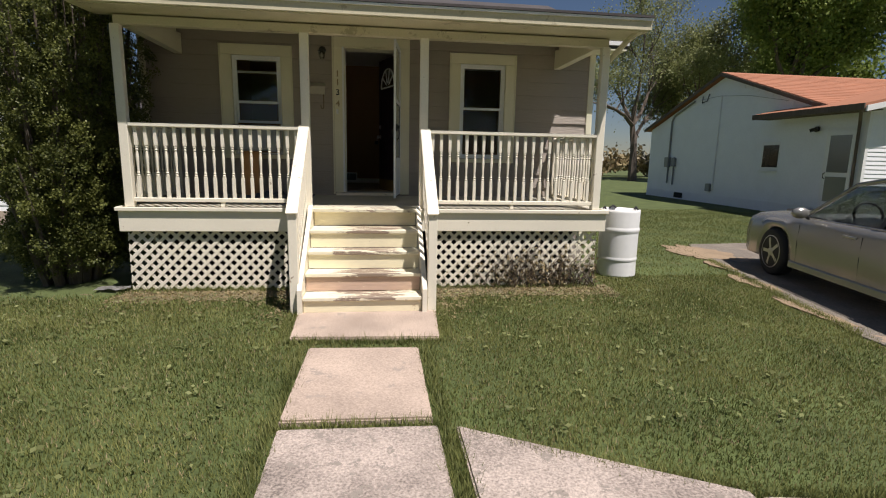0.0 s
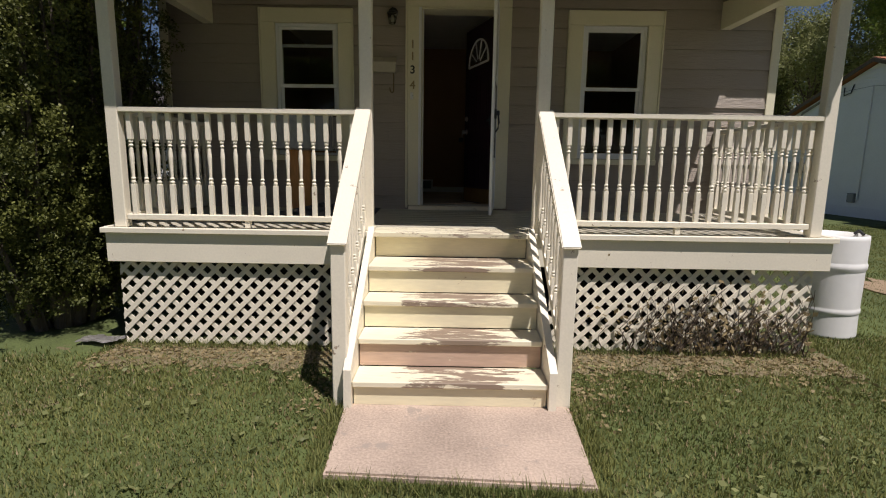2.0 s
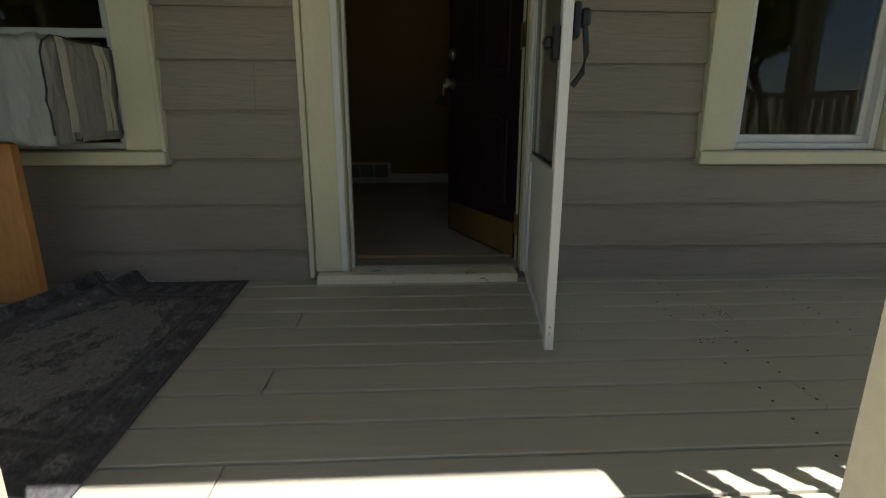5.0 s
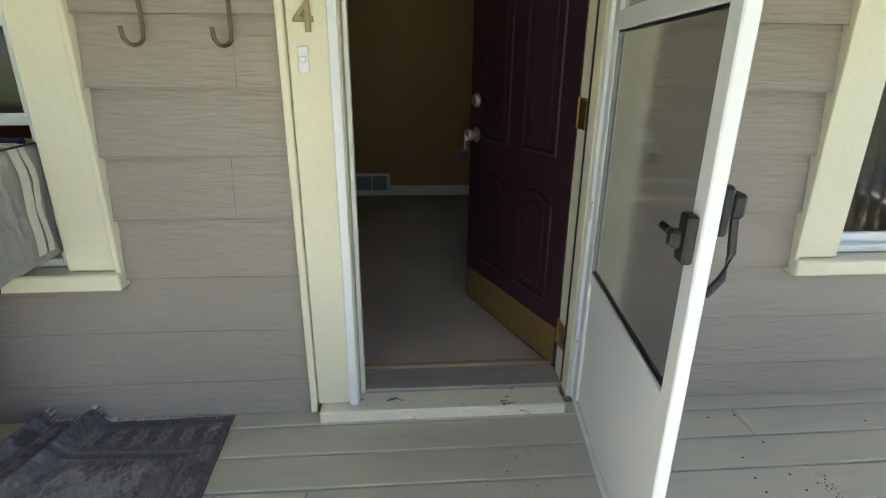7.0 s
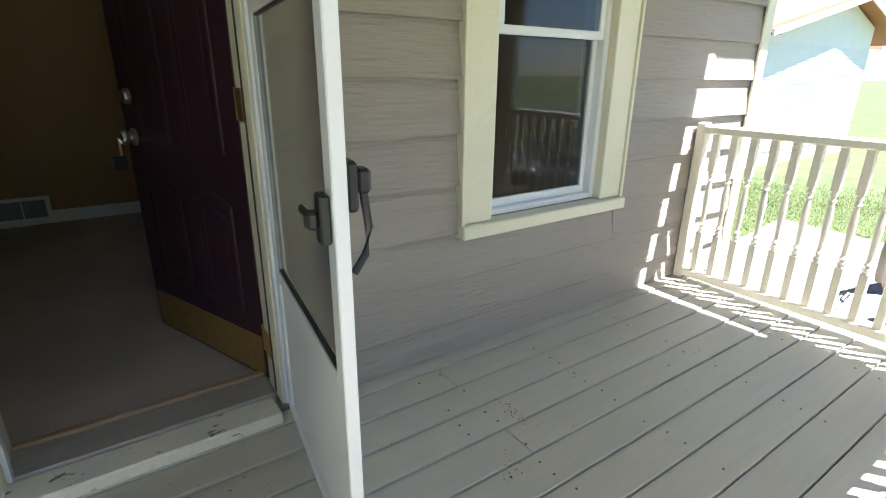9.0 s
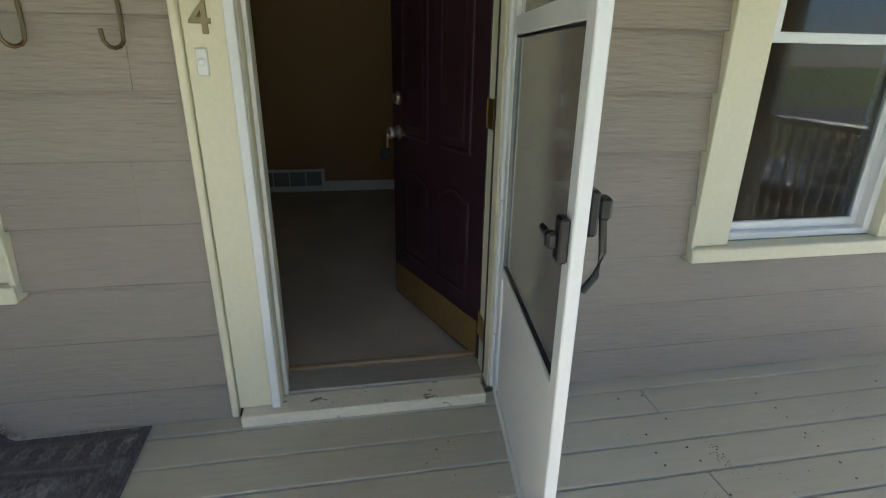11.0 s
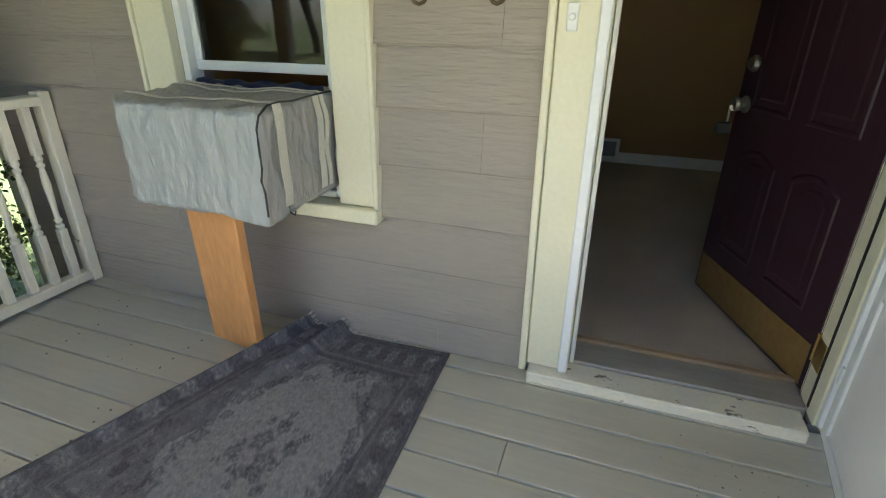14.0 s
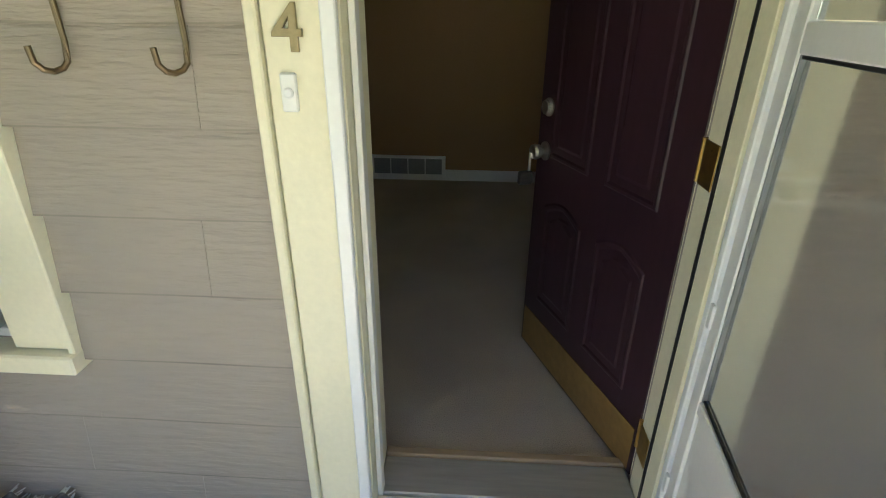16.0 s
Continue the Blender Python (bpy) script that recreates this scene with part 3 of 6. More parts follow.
def railing(name, a, b, label, top=1.912, low=1.09, count=18):
    """A level railing from a to b (plan points): rails and turned balusters."""
    (x0, y0), (x1, y1) = a, b
    t = thing(name, (x0 + x1) / 2, (y0 + y1) / 2, deck_z((y0 + y1) / 2), label, "railing", "porch railings")
    turn = math.degrees(math.atan2(y1 - y0, x1 - x0))
    n = math.hypot(x1 - x0, y1 - y0)
    m = pose(x0, y0, 0, 0, 0, turn)
    place("top_rail", mesh_of(box(0, n, -0.045, 0.045, top - 0.04, top, 0.006), PAINT), t, m)
    place("bottom_rail", mesh_of(box(0, n, -0.03, 0.03, low - 0.045, low, 0.005), PAINT), t, m)
    scale = (top - 0.04 - low) / 0.80
    for k in range(count):
        place("baluster", SPINDLE, t, m @ pose(n * (k + 0.6) / (count + 0.2), 0, low) @ Matrix.Diagonal((1, 1, scale, 1)))
    return t


r = railing("porch_railing", (-2.71, 6.455), (-0.86, 6.455), "cream porch railing with turned balusters, front section by the bush", count=18)
part("block", box(-1.78, -1.74, 6.435, 6.475, 0.99, 1.055), PAINT, r)
r = railing("porch_railing", (0.59, 6.455), (2.66, 6.455), "cream porch railing with turned balusters, front section by the barrel", count=20)
part("block", box(1.62, 1.66, 6.435, 6.475, 0.99, 1.055), PAINT, r)
for x, nm in ((-2.78, "cream porch railing with turned balusters, end section before the bush"), (2.69, "cream porch railing with turned balusters, end section facing the drive")):
    r = railing("porch_railing", (x, 6.497), (x, 7.98), nm, count=15)
    part("end_post", box(x - 0.03, x + 0.03, 7.98, 8.03, 1.03, 1.925, 0.004), PAINT, r)

# ---- stairs ----
stairs = thing("front_steps", -0.15, 5.9, 0, "wooden front steps with peeling cream paint", "steps")
TREADS = [(5.37, 0.19), (5.60, 0.385), (5.82, 0.58), (6.04, 0.78)]
SX0, SX1 = -0.745, 0.455
for i, (yf, z) in enumerate(TREADS):
    back = TREADS[i + 1][0] + 0.025 if i < 3 else FRONT + 0.02
    half = (yf + back) / 2
    part("tread", box(SX0, SX1, yf, back, z - 0.038, z, 0.005), WORN, stairs)
    part("riser", box(SX0 + 0.004, SX1 - 0.004, yf + 0.026, yf + 0.045, (0.03 if i == 0 else TREADS[i - 1][1] + 0.004), z - 0.04, 0.002), BARE_RISER if i == 1 else RISER, stairs)
part("riser", box(SX0 + 0.004, SX1 - 0.004, FRONT + 0.026, FRONT + 0.045, 0.784, 0.946, 0.002), RISER, stairs)
part("top_nosing", box(SX0 - 0.01, SX1 + 0.04, FRONT - 0.06, FRONT - 0.002, 0.947, 0.986, 0.005), WORN_DECK, stairs)
for x0, x1 in ((SX0 - 0.05, SX0 - 0.003), (SX1 + 0.003, SX1 + 0.05)):
    part("stringer", prism([(5.35, 0.0), (5.66, 0.0), (6.46, 0.70), (6.46, 1.02), (6.40, 1.02), (5.35, 0.27)], "x", x0, x1), PAINT, stairs)


def stair_rail(x, label):
    t = thing("stair_railing", x, 5.9, 0.0, label, "railing", "stair railings")
    slope = 0.86 / 0.99
    part("newel", box(x - 0.046, x + 0.046, 5.42, 5.51, 0.0, 1.03, 0.006), PAINT, t)
    b = prism([(5.39, 1.035), (5.41, 1.02), (6.43, 1.885), (6.43, 1.935)], "x", x - 0.058, x + 0.058)
    bmesh.ops.bevel(b, geom=list(b.edges), offset=0.006, segments=2, affect="EDGES")
    part("handrail", b, PAINT, t)
    b = prism([(5.51, 0.955), (6.43, 1.785), (6.43, 1.875), (5.51, 1.045)], "x", x - 0.018, x + 0.018)
    part("upper_stringer", b, PAINT, t)
    b = prism([(5.50, 0.28), (6.43, 1.04), (6.43, 1.10), (5.50, 0.34)], "x", x - 0.018, x + 0.018)
    part("lower_stringer", b, PAINT, t)
    for k in range(9):
        y = 5.58 + 0.098 * k
        z = 0.34 + (y - 5.50) * 0.80
        place("baluster", STAIR_SPINDLE, t, pose(x, y, z - 0.02) @ Matrix.Diagonal((0.95, 0.95, 0.835, 1)))


stair_rail(-0.83, "cream stair railing with newel post, chipped paint")
stair_rail(0.56, "cream stair railing with newel post, peeling paint")


# ---- door and windows ----
entry = thing("door_1", -0.1, WALL, 1.03, "yellow-cream front door casing with threshold", "door frame", kind="structure")
part("casing", box(-0.615, -0.492, WALL - 0.035, WALL + 0.012, 1.07, 3.12, 0.004), TRIM, entry)
part("casing_edge", box(-0.64, -0.617, WALL - 0.05, WALL + 0.01, 1.045, 3.25, 0.004), TRIM, entry)
part("casing", box(0.315, 0.462, WALL - 0.035, WALL + 0.012, 1.045, 3.12, 0.004), TRIM, entry)
part("casing", box(-0.615, 0.462, WALL - 0.035, WALL + 0.012, 3.122, 3.25, 0.004), TRIM, entry)
part("jamb", box(-0.49, -0.468, WALL - 0.03, WALL + 0.20, 1.06, 3.12, 0.002), TRIM, entry)
part("jamb", box(0.292, 0.314, WALL - 0.03, WALL + 0.118, 1.06, 3.12, 0.002), TRIM, entry)
part("jamb", box(-0.467, 0.291, WALL - 0.03, WALL + 0.20, 3.098, 3.12, 0.002), TRIM, entry)
part("door_stop", box(-0.466, -0.452, WALL + 0.02, WALL + 0.06, 1.07, 3.097, 0.002), WHITE, entry)
part("storm_frame", box(-0.50, -0.470, WALL - 0.058, WALL - 0.036, 1.075, 3.11, 0.003), ALU, entry, "white aluminium storm door frame strip")
part("storm_frame", box(0.296, 0.326, WALL - 0.058, WALL - 0.036, 1.075, 3.11, 0.003), ALU, entry, "white aluminium storm door frame strip")
part("threshold", box(-0.605, 0.275, WALL - 0.085, WALL + 0.03, 1.00, 1.066, 0.006), CHIPPED, entry, "chipped painted sill board")
part("sill_plate", box(-0.466, 0.290, WALL + 0.031, WALL + 0.168, 1.03, 1.075, 0.004), ALUSILL, entry, "grey worn metal threshold")
part("wood_strip", box(-0.466, 0.290, WALL + 0.169, WALL + 0.20, 1.03, 1.085, 0.004), WOOD, entry, "orange-brown wooden strip")
part("strike", box(-0.4672, -0.4645, WALL + 0.075, WALL + 0.11, 1.98, 2.06), NICKEL, entry)


def window(name, hole, label, raised):
    x0, x1, z0, z1 = hole
    t = thing(name, (x0 + x1) / 2, WALL, z0, label, "window", kind="structure")
    c = 0.145
    part("casing", box(x0 - c, x0 - 0.002, WALL - 0.035, WALL + 0.012, z0 - 0.005, z1, 0.004), TRIM, t)
    part("casing", box(x1 + 0.002, x1 + c, WALL - 0.035, WALL + 0.012, z0 - 0.005, z1, 0.004), TRIM, t)
    part("casing", box(x0 - c, x1 + c, WALL - 0.035, WALL + 0.012, z1 + 0.002, z1 + c, 0.004), TRIM, t)
    part("back_band", box(x0 - c - 0.018, x0 - c - 0.001, WALL - 0.045, WALL + 0.01, z0 - 0.06, z1 + c, 0.003), TRIM, t)
    part("back_band", box(x1 + c + 0.001, x1 + c + 0.018, WALL - 0.045, WALL + 0.01, z0 - 0.06, z1 + c, 0.003), TRIM, t)
    part("sill", box(x0 - c - 0.02, x1 + c + 0.02, WALL - 0.065, WALL + 0.05, z0 - 0.062, z0 - 0.007, 0.005), TRIM, t)
    f = 0.032
    ya, yb = WALL + 0.005, WALL + 0.075
    for bx in ((x0, x0 + f, ya, yb, z0, z1), (x1 - f, x1, ya, yb, z0, z1), (x0 + f, x1 - f, ya, yb, z1 - f, z1), (x0 + f, x1 - f, ya, yb, z0, z0 + 0.025)):
        part("window_frame", box(*bx, 0.003), ALU, t)
    mid = (z0 + z1) / 2 + 0.05
    lift = 0.41 if raised else 0.0

    def sash(za, zb, y):
        s = place("sash", mesh_of(box(x0 + f, x1 - f, y, y + 0.022, za, za + 0.035, 0.003), ALU), t)
        part("rail", box(x0 + f, x1 - f, y, y + 0.022, zb - 0.03, zb, 0.003), ALU, s)
        part("stile", box(x0 + f, x0 + f + 0.03, y, y + 0.022, za + 0.035, zb - 0.03, 0.003), ALU, s)
        part("stile", box(x1 - f - 0.03, x1 - f, y, y + 0.022, za + 0.035, zb - 0.03, 0.003), ALU, s)
        g = part("pane", box(x0 + f + 0.03, x1 - f - 0.03, y + 0.009, y + 0.013, za + 0.035, zb - 0.03), PANE, s)
        g.visible_shadow = False
    sash(mid - 0.02, z1 - f, WALL + 0.012)
    sash(z0 + 0.025 + lift, mid + 0.015 + lift, WALL + 0.042)
    return t


window("window_1", WIN_L, "white sash window in yellow-cream casing, lower sash raised over a covered air conditioner", True)
window("window_2", WIN_R, "closed white sash window in yellow-cream casing", False)

# ---- storm door, open towards the steps ----
storm = thing("storm_door", 0.315, 7.985, 1.06, "white aluminium storm door standing open on the porch", "storm door")
SW = 0.745
SM = pose(0.318, 7.985, 0, 0, 0, 180 + 82.8)


def storm_part(name, x0, x1, z0, z1, mat=ALU, y0=-0.014, y1=0.014, bevel=0.003, label="", parent=None):
    ob = place(name, mesh_of(box(x0, x1, y0, y1, z0, z1, bevel), mat), parent or storm, SM, label)
    return ob


storm_part("stile", 0.0, 0.05, 1.065, 3.09)
storm_part("stile", SW - 0.05, SW, 1.045, 3.09)
storm_part("rail", 0.05, SW - 0.05, 3.03, 3.09)
storm_part("rail", 0.05, SW - 0.05, 2.31, 2.36)
storm_part("rail", 0.05, SW - 0.05, 1.555, 1.59)
storm_part("kick_panel", 0.05, SW - 0.05, 1.10, 1.555, ALU, -0.006, 0.006, 0.001)
storm_part("rail", 0.05, SW - 0.05, 1.065, 1.10)
storm_part("gasket", 0.052, SW - 0.052, 1.591, 1.597, BLACK, -0.008, 0.008, 0.001)
storm_part("gasket", 0.052, SW - 0.052, 2.303, 2.309, BLACK, -0.008, 0.008, 0.001)
storm_part("bottom_sweep", 0.0, SW - 0.02, 1.046, 1.064, BLACK, -0.006, 0.006, 0.001, "black rubber sweep")
storm_part("pane", 0.052, SW - 0.052, 1.598, 2.302, SCREEN_PANE, -0.002, 0.002, 0.0, "tinted glass").visible_shadow = False
storm_part("pane", 0.052, SW - 0.052, 2.362, 3.028, SCREEN_PANE, -0.002, 0.002, 0.0, "tinted glass").visible_shadow = False
storm_part("pane_edge", 0.05, 0.055, 1.59, 2.31, GREYMETAL, -0.010, 0.010, 0.001)
storm_part("pane_edge", SW - 0.055, SW - 0.05, 1.59, 2.31, GREYMETAL, -0.010, 0.010, 0.001)
latch = storm_part("latch", SW - 0.052, SW - 0.012, 1.88, 1.97, BLACK, -0.034, -0.0145, 0.004, "black latch")
b = bmesh.new()
box(SW - 0.045, SW - 0.018, -0.056, -0.034, 1.908, 1.942, 0.006, b)
box(SW - 0.092, SW - 0.045, -0.055, -0.042, 1.925, 1.941, 0.005, b)
place("latch_lever", mesh_of(b, BLACK), latch, SM)
b = bmesh.new()
box(SW - 0.06, SW - 0.008, 0.0145, 0.036, 1.935, 2.025, 0.006, b)
box(SW - 0.05, SW - 0.015, 0.036, 0.062, 1.965, 2.01, 0.006, b)
tube([(SW - 0.03, 0.050, 1.97), (SW - 0.03, 0.058, 1.90), (SW - 0.03, 0.050, 1.85), (SW - 0.03, 0.026, 1.815)], 0.008, 8, b)
place("pull_handle", mesh_of(b, BLACK), storm, SM, "black pull handle")
for z in (1.10, 1.12):
    b = lathe([(0.004, 0), (0.004, 0.003), (0.002, 0.004)], 8)
    place("screw", mesh_of(b, NICKEL), storm, SM @ pose(SW, 0.0, z, 0, 90, 0))
for z in (1.25, 1.75, 2.5, 2.95):
    storm_part("hinge", -0.012, 0.012, z, z + 0.06, ALU, -0.022, -0.0145, 0.002)

# ---- front door, opened inwards ----
DM = pose(0.297, 8.195, 0, 0, 0, -69.5)
DW, D0, D1 = 0.78, 1.066, 3.09
front_door = thing("front_door", 0.297, 8.195, 1.09, "dark purple panelled front door standing open, brass kick plate", "door")


def door_part(name, bm, mat, label="", parent=None):
    return place(name, mesh_of(bm, mat), parent or front_door, DM, label)


door_part("leaf", box(-DW, 0, 0, 0.042, D0, D1, 0.003), PURPLE)
door_part("door_edge", box(0.001, 0.006, 0.002, 0.04, D0, D1), PAINT, "cream painted hinge edge")


def arch(x0, x1, z0, z1, rise):
    """Outline of a panel with an arched head."""
    top = [(x1 - (x1 - x0) * k / 8, z1 + rise * math.sin(math.pi * k / 8)) for k in range(9)]
    return [(x0, z0), (x1, z0)] + top


def moulding(x0, x1, z0, z1, rise=0.0):
    b = bmesh.new()
    pts = arch(x0, x1, z0, z1, rise) if rise else [(x0, z0), (x1, z0), (x1, z1), (x0, z1)]
    cx, cz = sum(p[0] for p in pts) / len(pts), sum(p[1] for p in pts) / len(pts)

    def shrink(d):
        return [(x - math.copysign(d, x - cx), z - math.copysign(d, z - cz)) for x, z in pts]
    rings = [[b.verts.new((x, y, z)) for x, z in ring] for ring, y in ((pts, -0.0005), (shrink(0.006), -0.004), (shrink(0.014), -0.004), (shrink(0.022), -0.001),
                                                                      (shrink(0.045), -0.001), (shrink(0.055), -0.003))]
    for a, c in zip(rings, rings[1:]):
        for k in range(len(pts)):
            b.faces.new((a[k], a[(k + 1) % len(pts)], c[(k + 1) % len(pts)], c[k]))
    b.faces.new(rings[-1])
    door_part("panel", b, PURPLE)


moulding(-0.68, -0.43, 1.32, 1.72, 0.04)
moulding(-0.34, -0.10, 1.32, 1.72, 0.04)
moulding(-0.68, -0.43, 1.90, 2.55)
moulding(-0.34, -0.10, 1.90, 2.55)
door_part("kick_plate", box(-DW + 0.015, -0.015, -0.003, -0.0003, D0 + 0.012, D0 + 0.175, 0.001), DULLBRASS, "dull brass kick plate")
# fan light
b = prism([(-0.66 + 0.0, 2.66)] + [(-0.39 - 0.27 * math.cos(math.pi * k / 12), 2.66 + 0.27 * math.sin(math.pi * k / 12)) for k in range(1, 13)], "y", -0.004, -0.001)
fan = door_part("fan_light", b, PANE, "half round fan light")
for a in range(0, 181, 36):
    c, s = math.cos(radians(a)), math.sin(radians(a))
    door_part("glazing_bar", tube([(-0.39 - 0.06 * c, -0.008, 2.66 + 0.06 * s), (-0.39 - 0.27 * c, -0.008, 2.66 + 0.27 * s)], 0.009, 6), WHITE, "", fan)
door_part("glazing_bar", tube([(-0.39 - 0.27 * math.cos(math.pi * k / 16), -0.008, 2.66 + 0.27 * math.sin(math.pi * k / 16)) for k in range(17)], 0.011, 6), WHITE, "", fan)
door_part("glazing_bar", tube([(-0.66, -0.008, 2.655), (-0.12, -0.008, 2.655)], 0.011, 6), WHITE, "", fan)
lock = lathe([(0.032, 0), (0.032, 0.006), (0.026, 0.012), (0.024, 0.020), (0.016, 0.022)], 16)
lock.transform(pose(-DW + 0.065, 0, 2.07, 90))
door_part("deadbolt", lock, NICKEL, "nickel deadbolt")
b = lathe([(0.034, 0), (0.034, 0.006), (0.014, 0.012), (0.014, 0.020), (0.025, 0.028), (0.028, 0.042), (0.025, 0.054), (0.010, 0.058)], 16)
b.transform(pose(-DW + 0.065, 0, 1.915, 90))
knob = door_part("knob", b, NICKEL, "round nickel knob")
door_part("key", box(-DW + 0.062, -DW + 0.067, -0.066, -0.056, 1.845, 1.912, 0.002), NICKEL, "key left in the lock", knob)
door_part("key_fob", box(-DW + 0.050, -DW + 0.075, -0.100, -0.045, 1.795, 1.845, 0.006), BLACK, "black key fob", knob)
for z in (1.20, 2.02, 2.86):
    b = box(0.0065, 0.009, -0.004, 0.040, z, z + 0.10, 0.001)
    tube([(0.010, -0.006, z), (0.010, -0.006, z + 0.10)], 0.007, 8, b)
    hinge = door_part("hinge", b, BRASS, "worn brass hinge")
for z in (1.20, 2.02, 2.86):
    part("hinge_leaf", box(0.2885, 0.2912, 8.100, 8.167, z, z + 0.10, 0.0005), BRASS, entry, "worn brass hinge leaf")
part("weatherstrip", box(0.2895, 0.2915, 8.080, 8.094, 1.08, 3.09), BLACK, entry, "dark rubber weatherstrip")

# ---- on the wall ----
box_mail = thing("mailbox", -0.92, 8.0, 2.42, "pale metal wall mailbox above two newspaper hooks", "mailbox")
b = prism([(WALL - 0.016, 2.455), (WALL - 0.016, 2.60), (WALL - 0.05, 2.60), (WALL - 0.10, 2.55), (WALL - 0.10, 2.455)], "x", -1.06, -0.74)
bmesh.ops.bevel(b, geom=list(b.edges), offset=0.006, segments=2, affect="EDGES")
part("body", b, MAILTONE, box_mail)
part("lid", prism([(WALL - 0.048, 2.603), (WALL - 0.104, 2.553), (WALL - 0.107, 2.535), (WALL - 0.111, 2.556), (WALL - 0.048, 2.612)], "x", -1.066, -0.734), MAILTONE, box_mail)
for x in (-1.0, -0.765):
    y0 = WALL - 0.028
    pts = [(x, y0 - 0.004, 2.465), (x, y0, 2.31)] + [(x - 0.018 + 0.018 * math.cos(a), y0 - 0.024 + 0.024 * math.cos(a), 2.29 - 0.032 * math.sin(a)) for a in (0.5, 1.0, 1.57, 2.1, 2.7)]
    pts += [(x - 0.036, y0 - 0.048, 2.305)]
    part("paper_hook", tube(pts, 0.006, 8), ROPE, box_mail, "curved bronze newspaper hook")

lamp = thing("porch_lamp", -0.77, 8.0, 2.93, "dark unlit porch wall lantern", "lamp")
b = lathe([(0.05, 0), (0.05, 0.012), (0.02, 0.02)], 16)
b.transform(pose(-0.77, WALL - 0.012, 3.06, 90))
part("back_plate", b, BLACK, lamp)
part("arm", tube([(-0.77, WALL - 0.03, 3.06), (-0.77, WALL - 0.09, 3.09), (-0.77, WALL - 0.10, 3.05)], 0.008, 8), BLACK, lamp)
b = lathe([(0.02, 0.13), (0.055, 0.11), (0.06, 0.10), (0.055, 0.098)], 12)
b.transform(pose(-0.77, WALL - 0.10, 2.93))
part("cap", b, BLACK, lamp)
b = lathe([(0.030, 0.0), (0.040, 0.03), (0.048, 0.097)], 12)
b.transform(pose(-0.77, WALL - 0.10, 2.93))
part("shade", b, SCREEN_PANE, lamp)
b = lathe([(0.010, 0.02), (0.014, 0.05), (0.008, 0.08)], 8)
b.transform(pose(-0.77, WALL - 0.10, 2.93))
part("bulb", b, STRAP, lamp)

for char, z, mat in (("1", 2.745, DULLNUMBER), ("1", 2.625, DULLNUMBER), ("3", 2.49, BLACK), ("4", 2.335, DULLNUMBER)):
    curve = bpy.data.curves.new("digit", "FONT")
    curve.body, curve.size, curve.extrude, curve.bevel_depth, curve.align_x = char, 0.115, 0.003, 0.002, "CENTER"
    tmp = new("digit", curve)
    me = bpy.data.meshes.new_from_object(tmp.evaluated_get(bpy.context.evaluated_depsgraph_get()))
    bpy.data.objects.remove(tmp)
    me.materials.clear()
    me.materials.append(mat)
    ob = place("house_number", me, None, pose(-0.565, WALL - 0.040, z - 0.035, 90, 0, 0))
    tagged(ob, "cast metal house number %s on the door casing" % char, "house number", "house numbers")

bell = thing("doorbell", -0.592, WALL - 0.036, 2.19, "small white doorbell button on the door casing", "doorbell")
part("plate", box(-0.588, -0.557, WALL - 0.048, WALL - 0.0355, 2.19, 2.262, 0.003), WHITE, bell)
b = lathe([(0.010, 0), (0.010, 0.004), (0.007, 0.007)], 14)
b.transform(pose(-0.5725, WALL - 0.048, 2.226, 90))
part("button", b, ALU, bell)

# ---- covered air conditioner on a board ----
ac = thing("air_conditioner", -1.66, 7.87, 1.62, "window air conditioner under a wrinkled grey cloth cover with straps", "air conditioner")


def ridge(p):
    """Sharp crease lines, as in stiff cloth."""
    return 1 - 2.2 * abs(noise.noise(p))


b = bmesh.new()
bmesh.ops.create_cube(b, size=1)
bmesh.ops.subdivide_edges(b, edges=list(b.edges), cuts=64, use_grid_fill=True)
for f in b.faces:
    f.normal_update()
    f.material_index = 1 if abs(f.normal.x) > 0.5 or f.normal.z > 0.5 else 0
half_size, soft_edge = Vector((0.306, 0.235, 0.175)), 0.022
for v in b.verts:
    p = Vector((v.co.x * 0.612, v.co.y * 0.47, v.co.z * 0.35))
    core = Vector([max(-h + soft_edge, min(h - soft_edge, a)) for a, h in zip(p, half_size)])
    out = (p - core).normalized() if (p - core).length > 1e-6 else Vector((0, 0, 0))
    p = core + out * soft_edge
    warp = Vector((p.x + 0.02 * noise.noise(p * 9), p.y, p.z))
    n = noise.noise(p * 8) * 0.010 + ridge(Vector((warp.x * 16, p.y * 16, p.z * 4.5))) * 0.009 + ridge(Vector((warp.x * 34, p.y * 34 + 5, p.z * 11))) * 0.0045 - 0.007
    n *= 1 - 0.75 * min(1.0, 1.6 * sorted((abs(out.x), abs(out.y), abs(out.z)))[1])
    sag = 0.014 * max(0.0, 1 - abs(p.x) / 0.25) * max(0.0, 1 - abs(p.y) / 0.22) * (1 if p.z > 0.1 else 0)
    # the far front corner is drawn in, the near one hangs down
    tuck = max(0.0, -p.x - 0.22) * max(0.0, -p.y - 0.10) * 4.0
    hang = max(0.0, p.x - 0.10) * max(0.0, -p.y - 0.05) * max(0.0, -p.z) * 4.0
    v.co = Vector((-1.672 + tuck * 0.5, 7.875 + tuck, 1.822)) + p + out * n - Vector((0, 0, sag + hang + 0.03 * (0.235 - p.y) * (p.z + 0.175) / 0.35))
for f in b.faces:
    f.smooth = True
cloth = np.array([v.co[:] for v in b.verts])
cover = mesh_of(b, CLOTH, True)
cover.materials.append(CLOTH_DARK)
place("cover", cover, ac)


